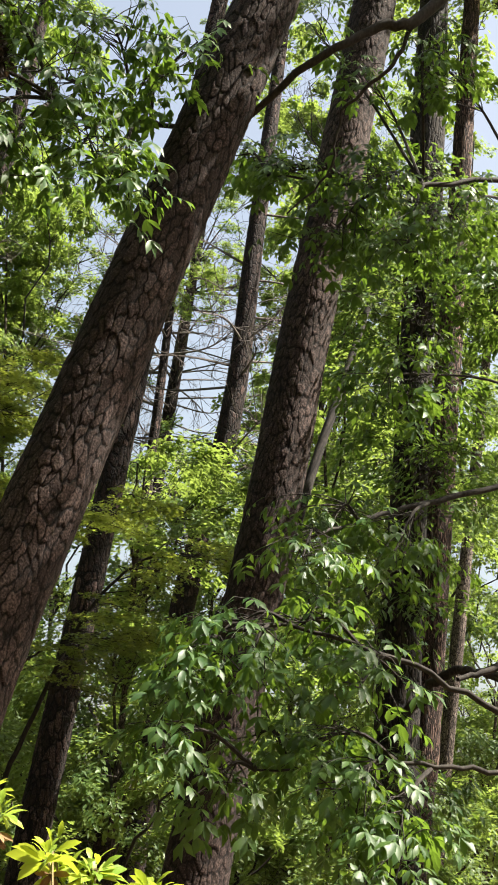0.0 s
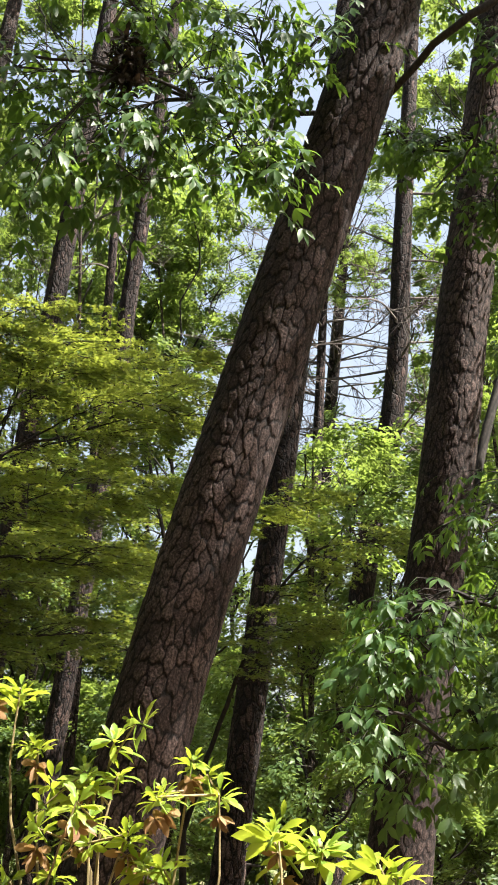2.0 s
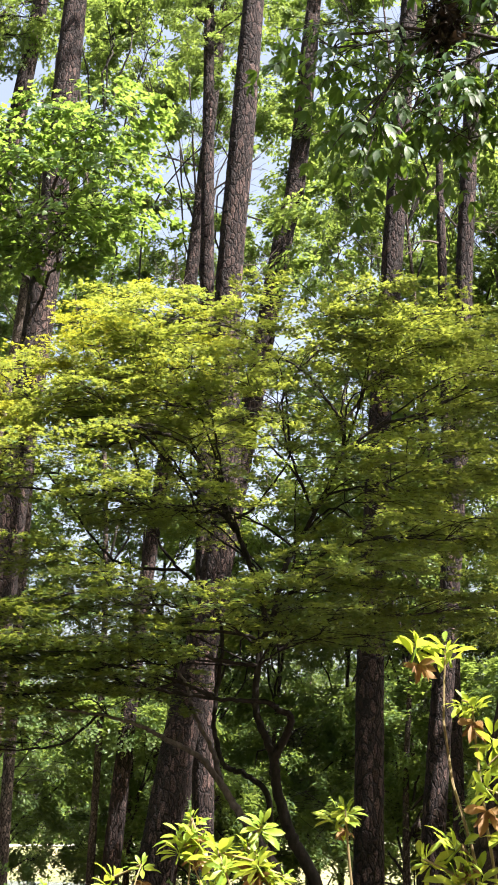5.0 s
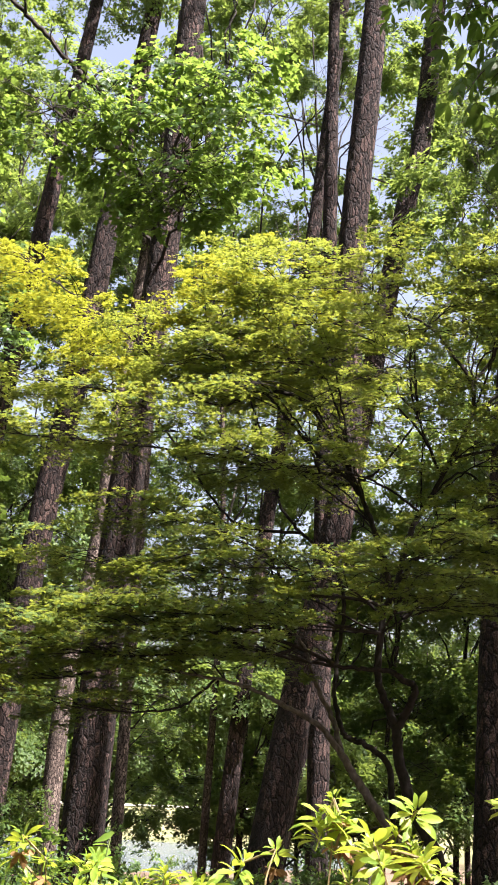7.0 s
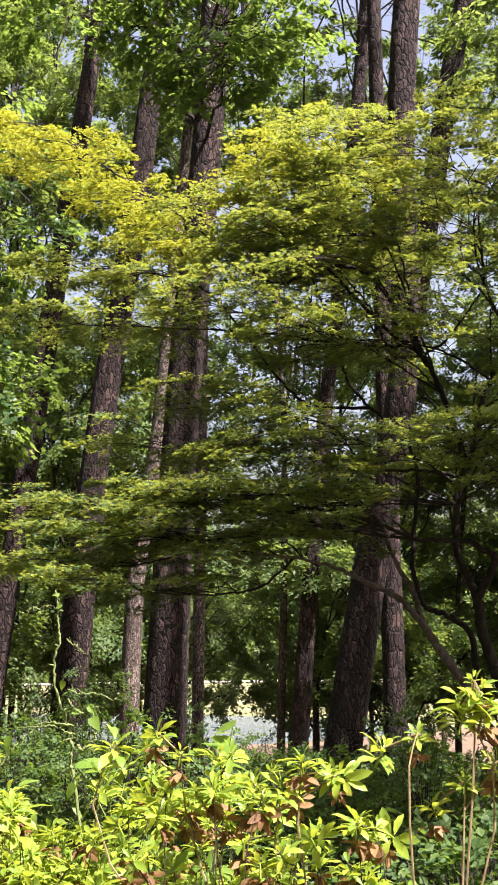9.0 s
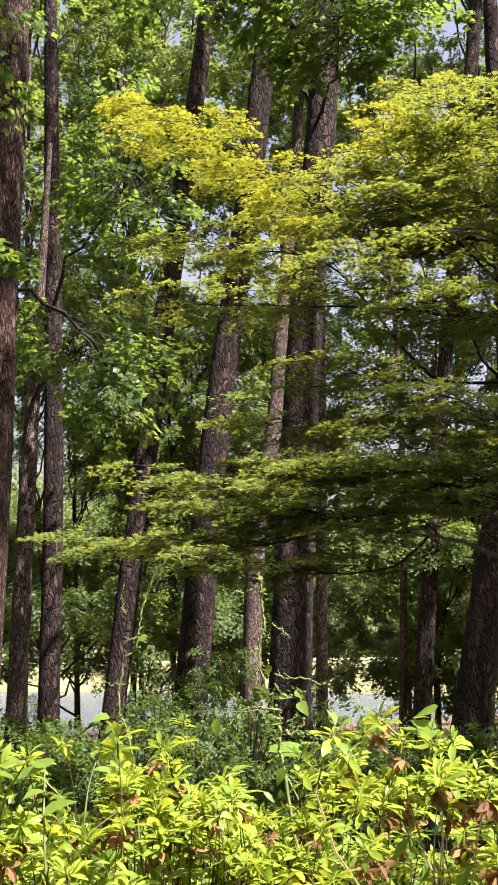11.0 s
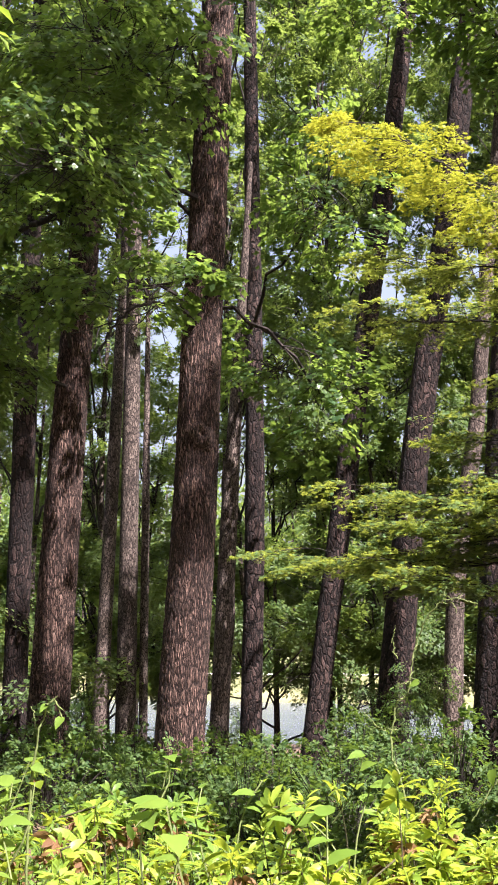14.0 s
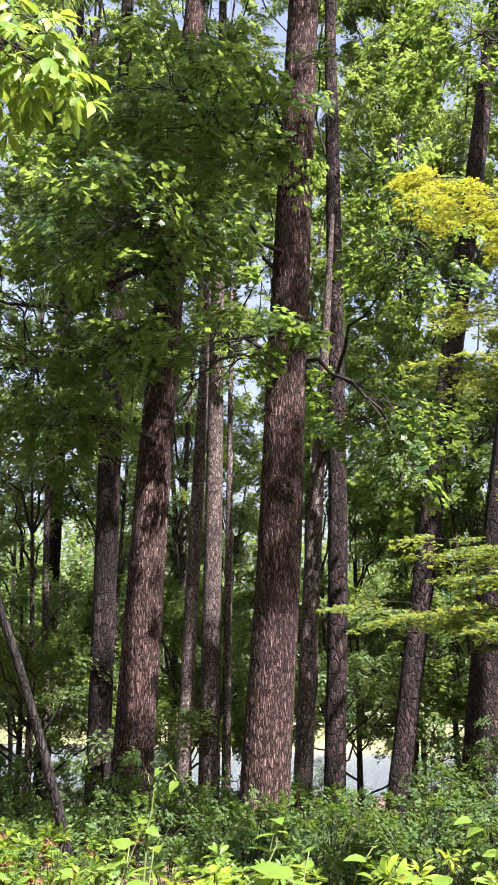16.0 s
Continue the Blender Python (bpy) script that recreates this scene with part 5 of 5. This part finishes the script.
for k in range(13):
    head, away = radians(-41 + 46 * k / 12 + rng.uniform(-1, 1)), (33, 41, 37)[k % 3] + rng.uniform(-2, 2)
    x, y = away * math.sin(head), away * math.cos(head)
    if clear(x, y, 1.0):
        spots.append((x, y, 3))
# unseen trees added behind and beside the viewer to hold back skylight
for k in range(22):
    ang, away = radians(184 + 118 * k / 21), (6.5, 12.0, 8.5)[k % 3]
    spots.append((away * 1.2 * math.cos(ang), away * math.sin(ang) - 1, 4))
spots += [(17.5, 7, 4), (18, 17, 4), (20, 12, 4), (-12, 4.5, 4), (-16, 9, 4), (-19, 15, 4)]
# added high canopy over and behind the viewer, unseen, blocking more sky
spots += [(-4.5, -3, 3), (-7, 3.5, 3), (-10, -4, 3), (-6, -9, 3), (-13, 3, 3), (0, -10, 3), (-11.5, 9, 3), (7, -14, 3), (-3, -16, 3), (3.5, -7.5, 3), (9.5, -10, 3)]
# outer ring of added trees out of view, closing off the low sky
for k in range(30):
    ang = radians(150 + 235 * k / 29)
    spots.append(((16.5 + 3 * (k % 2)) * math.cos(ang), (16.5 + 3 * (k % 2)) * math.sin(ang) - 1, 4))


# gaps in the canopy let the sky through
def in_gap(x, y, kind):
    head, away = math.degrees(math.atan2(x, y)), math.hypot(x, y)
    return kind != 2 and y > 15 and away > 20 and (16.0 < head < 20.0 or -13.0 < head < -9.6 or -2.4 < head < 1.6 and kind in (1, 3))


first = set()
for x, y, kind in [spot for spot in spots if not in_gap(*spot)]:
    m = pose(x, y, float(ground_height(x, y)), 0, 0, rng.uniform(0, 360))
    if kind in first:
        copy_thing(KINDS[kind], m)
    else:
        KINDS[kind].matrix_basis = m
        first.add(kind)


# ---- woods beyond the pond ----
def far_woods():
    rng = np.random.default_rng(88)
    leaves, stems = Geo(), Geo()
    for _ in range(420):
        x, y = rng.uniform(-110, 85), 106 + rng.uniform(0, 26)
        tall = rng.uniform(7, 19) + (7 if x < -28 else 0)
        g = float(ground_height(x, y))
        tube(stems, [(x, y, g - 0.2), (x + rng.normal(0, 0.3), y, g + tall * 0.8)], [0.18, 0.08], 5)
        n = 420
        d = unit(rng.normal(0, 1, (n, 3))) * (rng.uniform(0.2, 1, (n, 1)) ** 0.4) * (3.0, 3.0, tall * 0.42)
        put_leaves(leaves, "chip", np.array([x, y, g + tall * 0.58]) + d, rng.normal(0, 1, (n, 3)), rng.normal(0, 0.6, (n, 3)) + (0, 0, 1.0), rng.uniform(0.35, 0.75, n))
    n = 24000
    x, y = rng.uniform(-110, 85, n), 104 + rng.uniform(0, 6, n)
    put_leaves(leaves, "chip", np.stack([x, y, ground_height(x, y) + 3.2 * rng.uniform(0, 1, n) ** 1.5], 1), rng.normal(0, 1, (n, 3)), rng.normal(0, 0.6, (n, 3)) + (0, 0, 1.0), rng.uniform(0.25, 0.6, n))
    tagged(new("far_woods", leaves.mesh("far_woods", WOOD_LEAF)), "dense green woods on the far shore", "woods", kind="stuff")
    tagged(new("far_trunks", stems.mesh("far_trunks", SMOOTH, True)), "dim trunks in the far woods", "woods", kind="stuff")


far_woods()


# ---- low shrubs under the trees ----
def shrub(seed, wide, tall, count, size, material, label):
    rng = np.random.default_rng(seed)
    t = thing("evergreen_shrub", label, "shrub", group="low shrubs under the trees")
    leaves, wood = Geo(), Geo()
    for _ in range(count):
        d = unit(rng.normal(0, 1, 3)) * rng.uniform(0.5, 1.0) * (wide, wide, tall)
        at = np.array([d[0], d[1], abs(d[2])])
        tube(wood, bend([(at[0] * 0.2, at[1] * 0.2, -0.1), at * (0.6, 0.6, 0.6), at], 3), np.linspace(0.008, 0.003, 3), 3)
        spray(rng, leaves, wood, "plain", at, unit(at + (0, 0, 0.3)), 0.17, 20, size * 1.12, 0.1, 0.5, 0.0, 0.03, 0, 0.003)
    tagged(part("stem", wood, TWIG, t), kind="stuff")
    tagged(part("foliage", leaves, material, t), kind="stuff")
    return t


SHRUBS = [shrub(801, 0.8, 0.75, 70, 0.05, SHRUB_LEAF, "low dark green evergreen shrub"), shrub(802, 1.0, 0.6, 80, 0.045, SHRUB_LEAF, "spreading dark green undergrowth shrub"),
          shrub(803, 0.6, 0.95, 60, 0.055, SHRUB_LEAF, "bushy mid-green undergrowth shrub")]
rng = np.random.default_rng(99)
placed = 0
for k in range(140):
    head, far = radians(rng.uniform(-42, 8)), 4.6 + 16 * rng.uniform(0, 1) ** 0.9
    x, y = far * math.sin(head), far * math.cos(head)
    if math.hypot(x - 0.1, y - 9.4) < 0.5:
        continue
    m = pose(x, y, float(ground_height(x, y)), 0, 0, rng.uniform(0, 360))
    if placed < 3:
        SHRUBS[placed].matrix_basis = m
    else:
        copy_thing(SHRUBS[k % 3], m)
    placed += 1


for k in range(30):
    head, far = radians(rng.uniform(-43, 2)), rng.uniform(15, 24)
    x, y = far * math.sin(head), far * math.cos(head)
    size = rng.uniform(1.0, 1.5)
    copy_thing(SHRUBS[k % 3], pose(x, y, float(ground_height(x, y)), 0, 0, rng.uniform(0, 360)) @ Matrix.Diagonal((size * 0.8, size * 0.8, size, 1)))


# ---- azaleas close by ----
def whorl_mesh(seed, material):
    """A rosette of leaves at a shoot's end: larger ones spread below, small ones upright in the middle."""
    rng = np.random.default_rng(seed)
    g = Geo()
    for n, low, high, z, small, large in ((int(rng.integers(8, 12)), -0.35, 0.35, -0.012, 0.03, 0.047), (int(rng.integers(5, 8)), 0.35, 1.4, 0.0, 0.018, 0.032)):
        ang = np.linspace(0, 2 * np.pi, n, endpoint=False) + rng.normal(0, 0.3, n)
        rise = rng.uniform(low, high, n)
        way = np.stack([np.cos(ang), np.sin(ang), rise], 1)
        at = np.stack([0.004 * np.cos(ang), 0.004 * np.sin(ang), z + rng.normal(0, 0.006, n)], 1)
        up = np.stack([-rise * np.cos(ang), -rise * np.sin(ang), np.ones(n)], 1) + rng.normal(0, 0.3, (n, 3))
        put_leaves(g, "azalea", at, way, up, rng.uniform(small, large, n))
    tube(g, [(0, 0, -0.03), (0, 0, 0.0)], [0.002, 0.0015], 4)
    return g.mesh("leaf_whorl", material, True)


def withered_mesh(seed):
    rng = np.random.default_rng(seed)
    g = Geo()
    n = 15
    ang = rng.uniform(0, 2 * np.pi, n)
    put_leaves(g, "azalea", np.zeros((n, 3)), np.stack([np.cos(ang) * 0.6, np.sin(ang) * 0.6, rng.uniform(-1, 0.2, n)], 1), rng.normal(0, 1, (n, 3)) + (0, 0, 0.5), rng.uniform(0.014, 0.036, n))
    return g.mesh("withered_bloom", DRY_LEAF, True)


WHORLS = [whorl_mesh(900 + k, AZALEA_LEAF) for k in range(7)]
GREEN_WHORLS = [whorl_mesh(910 + k, FRESH_LEAF) for k in range(7)]
WITHERED = [withered_mesh(920 + k) for k in range(3)]


def azalea(label, foot, tips, seed, side=2, dry=0.2, scale=1.0, whorls=None, thick=0.006, tuft=0.04, stem=None):
    rng = np.random.default_rng(seed)
    t = thing("azalea_shrub", label, "azalea", group="azaleas in the foreground")
    wood = Geo()
    foot = np.array(foot, float)
    for tip in tips:
        tip = np.array(tip, float)
        low = foot + (tip - foot) * (0.55, 0.55, 0.0) + (0, 0, max(0.2, tip[2] - 0.55))
        line = bend([foot, low, tip + rng.normal(0, 0.02, 3) - (0, 0, 0.15), tip], 9)
        tube(wood, line, np.linspace(thick, thick * 0.36, 9), 5)
        ends = [tip]
        for _ in range(rng.integers(side // 2, side + 1)):
            root = line[rng.integers(7, 9)]
            end = tip + np.array([rng.normal(0, tuft), rng.normal(0, tuft), rng.normal(-0.015, tuft * 0.8)])
            tube(wood, [root, end], [0.0022, 0.0016], 4)
            ends.append(end)
        for e in ends:
            out = (e - tip) / max(tuft, 0.01)
            ob = new("leaf_whorl", (whorls or WHORLS)[rng.integers(0, 7)])
            ob.parent = t
            ob.matrix_basis = Matrix.Translation(e) @ Euler((rng.normal(0, 0.3) - 0.3 * out[1], rng.normal(0, 0.3) + 0.3 * out[0], rng.uniform(0, 6.28))).to_matrix().to_4x4() @ Matrix.Scale(scale * rng.uniform(0.65, 1.15), 4)
            if rng.random() < dry:
                ob = new("withered_bloom", WITHERED[rng.integers(0, 3)])
                ob.parent = t
                ob.matrix_basis = Matrix.Translation(e - np.array([0, 0, 0.03])) @ Euler((0, 0, rng.uniform(0, 6.28))).to_matrix().to_4x4() @ Matrix.Scale(rng.uniform(0.7, 1.3), 4)
    tagged(part("stem", wood, stem or CANE, t), kind="stuff")
    return t


azalea("azalea with sunlit yellow-green leaf whorls on tall canes", (0.55, 1.6, 0.0), [
    (0.43, 1.77, 1.81), (0.46, 1.72, 1.72), (0.57, 1.65, 1.73), (0.68, 1.58, 1.70), (0.72, 1.57, 1.65), (0.53, 1.66, 1.68), (0.58, 1.65, 1.68), (0.52, 1.66, 1.60), (0.59, 1.60, 1.59),
    (0.64, 1.59, 1.55), (0.43, 1.67, 1.52), (0.27, 1.78, 1.57), (0.08, 1.77, 1.51), (0.75, 1.34, 1.60), (0.81, 1.33, 1.58), (0.88, 1.31, 1.56), (0.50, 1.49, 1.63)], 931, 3, 0.6, 1.08, thick=0.0038, tuft=0.04)
azalea("thin azalea with a few pale green leaf whorls", (-0.1, 2.2, 0.0), [
    (0.0, 2.22, 1.56), (-0.02, 2.22, 1.53), (-0.09, 2.21, 1.48), (0.10, 2.22, 1.51), (0.14, 2.22, 1.47), (-0.02, 2.22, 1.41), (0.09, 2.22, 1.39), (-0.28, 2.29, 1.44),
    (-0.31, 2.28, 1.40), (-0.42, 2.26, 1.40), (-0.47, 2.24, 1.45), (-0.57, 2.21, 1.47)], 932, 3, 0.5, 1.0, thick=0.003, tuft=0.03)
HEDGE = [(-0.5, 2.35, 180, 0.42), (-0.95, 2.25, 230, 0.45), (-1.4, 2.1, 230, 0.45), (-0.85, 2.9, 170, 0.5), (-1.6, 2.75, 170, 0.5), (-2.1, 2.3, 150, 0.5), (-2.4, 3.2, 170, 0.6)]
for k, (x, y, n, wide) in enumerate(HEDGE):
    rng = np.random.default_rng(940 + k)
    hump = rng.uniform(-1, 1, (9, 2)) * wide
    near = rng.integers(0, 9, n)
    px, py = (hump[near] + rng.normal(0, 0.1, (n, 2))).T
    r = np.hypot(px, py)
    z = 1.42 + 0.06 * np.sin(near * 2.4) - 0.22 * (r / wide) ** 2 - 0.33 * rng.uniform(0, 1, n) ** 1.3 - (0.06 if k > 3 else 0)
    green = k in (4, 5, 6)
    bush = azalea("dense azalea with fresh green leaves" if green else "dense azalea with bright yellow-green leaves in full sun", (x, y, 0),
                  list(zip(x + px, y + py, z)), 950 + k, 1, 0.42, whorls=GREEN_WHORLS if green else None, thick=0.0021, tuft=0.035, stem=STEM)
    inner = Geo()
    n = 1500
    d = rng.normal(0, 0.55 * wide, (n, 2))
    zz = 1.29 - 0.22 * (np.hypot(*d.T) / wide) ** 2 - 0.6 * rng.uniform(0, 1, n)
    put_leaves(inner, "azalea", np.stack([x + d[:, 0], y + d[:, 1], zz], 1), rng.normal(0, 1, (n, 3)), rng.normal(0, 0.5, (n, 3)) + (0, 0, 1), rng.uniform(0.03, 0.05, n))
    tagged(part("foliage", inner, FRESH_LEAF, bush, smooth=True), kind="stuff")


# ---- vine tendrils ----
def tendril(label, runners, leaves, seed):
    """runners: rows of points and a thickness, the first from the ground up; leaves: place, size."""
    foot = np.array(runners[0][0][0], float)
    t = thing("vine_tendril", label, "vine", tuple(foot))
    rng = np.random.default_rng(seed)
    for rows, thick in runners:
        g = Geo()
        n = 12 * len(rows)
        line = bend(rows, n) - foot
        line[1:-1] += np.cumsum(rng.normal(0, 0.0012, (n - 2, 3)), 0) * np.sin(np.linspace(0, np.pi, n - 2))[:, None] + rng.normal(0, 0.0007, (n - 2, 3))
        tube(g, line, np.linspace(thick, thick * 0.5, n) * (1 + 0.35 * (np.arange(n) % 9 == 4)), 6)
        for k in range(7, n - 3, 9):
            w = unit(rng.normal(0, 1, 3) + (0, 0, 0.4)) * rng.uniform(0.008, 0.02)
            tube(g, [line[k], line[k] + w], [thick * 0.6, thick * 0.25], 4)
        part("runner", g, VINE, t, smooth=True)
    for place, size in leaves:
        g = Geo()
        w = unit(np.array([rng.normal(0, 1), rng.normal(0, 0.4), rng.uniform(-0.9, 0.1)]))
        put_leaves(g, "heart", np.array([place]) - foot, w[None], np.array([[rng.normal(0, 0.3), -0.7, 0.6]]), [size])
        part("leaf", g, FRESH_LEAF, t, smooth=True)


tendril("pale green climbing vine tendril above the azaleas", [
    ([(-0.96, 2.4, 1.2), (-0.985, 2.4, 1.434), (-1.009, 2.4, 1.489), (-1.007, 2.4, 1.584), (-0.994, 2.4, 1.608), (-0.98, 2.4, 1.681), (-0.944, 2.4, 1.754), (-0.898, 2.4, 1.773), (-0.844, 2.41, 1.756)], 0.0019),
    ([(-0.991, 2.4, 1.536), (-1.02, 2.39, 1.54), (-1.051, 2.38, 1.568)], 0.0012), ([(-0.994, 2.4, 1.608), (-0.97, 2.4, 1.625), (-0.95, 2.4, 1.62)], 0.0013),
    ([(-0.99, 2.4, 1.66), (-1.0, 2.4, 1.69), (-0.992, 2.4, 1.72)], 0.0011), ([(-0.91, 2.4, 1.772), (-0.89, 2.4, 1.765), (-0.88, 2.4, 1.74)], 0.001)],
        [((-0.95, 2.4, 1.62), 0.022), ((-1.0, 2.4, 1.46), 0.04), ((-0.99, 2.39, 1.43), 0.045), ((-0.97, 2.4, 1.79), 0.016)], 971)
tendril("twisting pale green vine shoot with small leaves", [
    ([(-0.69, 2.45, 1.2), (-0.71, 2.45, 1.374), (-0.713, 2.45, 1.422), (-0.708, 2.45, 1.453), (-0.716, 2.45, 1.485), (-0.728, 2.45, 1.533), (-0.735, 2.45, 1.589), (-0.726, 2.45, 1.638), (-0.741, 2.45, 1.683), (-0.753, 2.45, 1.729)], 0.0032),
    ([(-0.708, 2.45, 1.453), (-0.702, 2.44, 1.44), (-0.688, 2.44, 1.437), (-0.681, 2.44, 1.452), (-0.684, 2.44, 1.47), (-0.69, 2.45, 1.462)], 0.0028)
] + [
    ([(-0.728, 2.45, 1.55), (-0.7, 2.45, 1.54), (-0.653, 2.45, 1.531), (-0.635, 2.45, 1.535)], 0.0014), ([(-0.738, 2.45, 1.69), (-0.765, 2.45, 1.705), (-0.79, 2.45, 1.7), (-0.81, 2.45, 1.685)], 0.0016),
    ([(-0.716, 2.45, 1.485), (-0.75, 2.44, 1.492), (-0.778, 2.44, 1.488), (-0.83, 2.43, 1.44), (-0.87, 2.43, 1.38)], 0.0022), ([(-0.714, 2.45, 1.47), (-0.76, 2.44, 1.476), (-0.82, 2.44, 1.482)], 0.0016),
    ([(-0.73, 2.45, 1.64), (-0.71, 2.45, 1.62), (-0.695, 2.45, 1.612)], 0.0012), ([(-0.728, 2.45, 1.533), (-0.71, 2.45, 1.505), (-0.685, 2.45, 1.52), (-0.68, 2.45, 1.5)], 0.0016)],
        [((-0.683, 2.45, 1.5), 0.03), ((-0.71, 2.44, 1.385), 0.034), ((-0.735, 2.45, 1.565), 0.02), ((-0.69, 2.45, 1.52), 0.024), ((-0.74, 2.45, 1.7), 0.016), ((-0.72, 2.45, 1.51), 0.022), ((-0.83, 2.43, 1.47), 0.03), ((-0.745, 2.45, 1.72), 0.013)], 972)
tendril("young yellow-green vine shoot arching over the creeper", [
    ([(-1.76, 2.4, 1.2), (-1.752, 2.4, 1.439), (-1.73, 2.4, 1.535), (-1.704, 2.4, 1.575), (-1.686, 2.4, 1.545)], 0.0028), ([(-1.74, 2.4, 1.5), (-1.75, 2.4, 1.55), (-1.76, 2.4, 1.565)], 0.0014)],
        [((-1.686, 2.4, 1.545), 0.03), ((-1.72, 2.4, 1.57), 0.026), ((-1.75, 2.4, 1.45), 0.035)], 973)


# ---- broad-leaved creeper over the green azaleas ----
def creeper(label, centre, wide, number, seed):
    rng = np.random.default_rng(seed)
    t = thing("creeper", label, "vine", centre)
    for _ in range(number):
        p = np.array([rng.normal(0, wide), rng.normal(0, wide * 0.7), rng.uniform(-0.08, 0.05)])
        run = Geo()
        foot = p + np.array([rng.normal(0, 0.05), rng.normal(0, 0.05), -0.16])
        line = bend([foot, (foot + p) / 2 + rng.normal(0, 0.015, 3), p], 6)
        tube(run, line, np.linspace(0.0022, 0.0014, 6), 4)
        part("stem", run, VINE, t)
        ang = rng.uniform(0, 6.28)
        for k in range(int(rng.integers(2, 5))):
            g = Geo()
            w = np.array([[math.cos(ang + 2.1 * k), math.sin(ang + 2.1 * k), rng.uniform(-0.3, 0.5)]])
            put_leaves(g, "heart", line[5 - k : 6 - k] if k < 3 else line[4:5], w, np.array([[0, -0.2, 1.0]]) + rng.normal(0, 0.2, (1, 3)), [rng.uniform(0.035, 0.062)])
            part("leaf", g, FRESH_LEAF, t, smooth=True)


creeper("fresh green creeper with broad pointed leaves", (-1.25, 2.0, 1.43), 0.2, 9, 981)
creeper("fresh green creeper with broad pointed leaves", (-1.75, 2.6, 1.4), 0.3, 12, 982)
creeper("fresh green creeper with broad pointed leaves", (-0.8, 2.7, 1.42), 0.22, 8, 983)
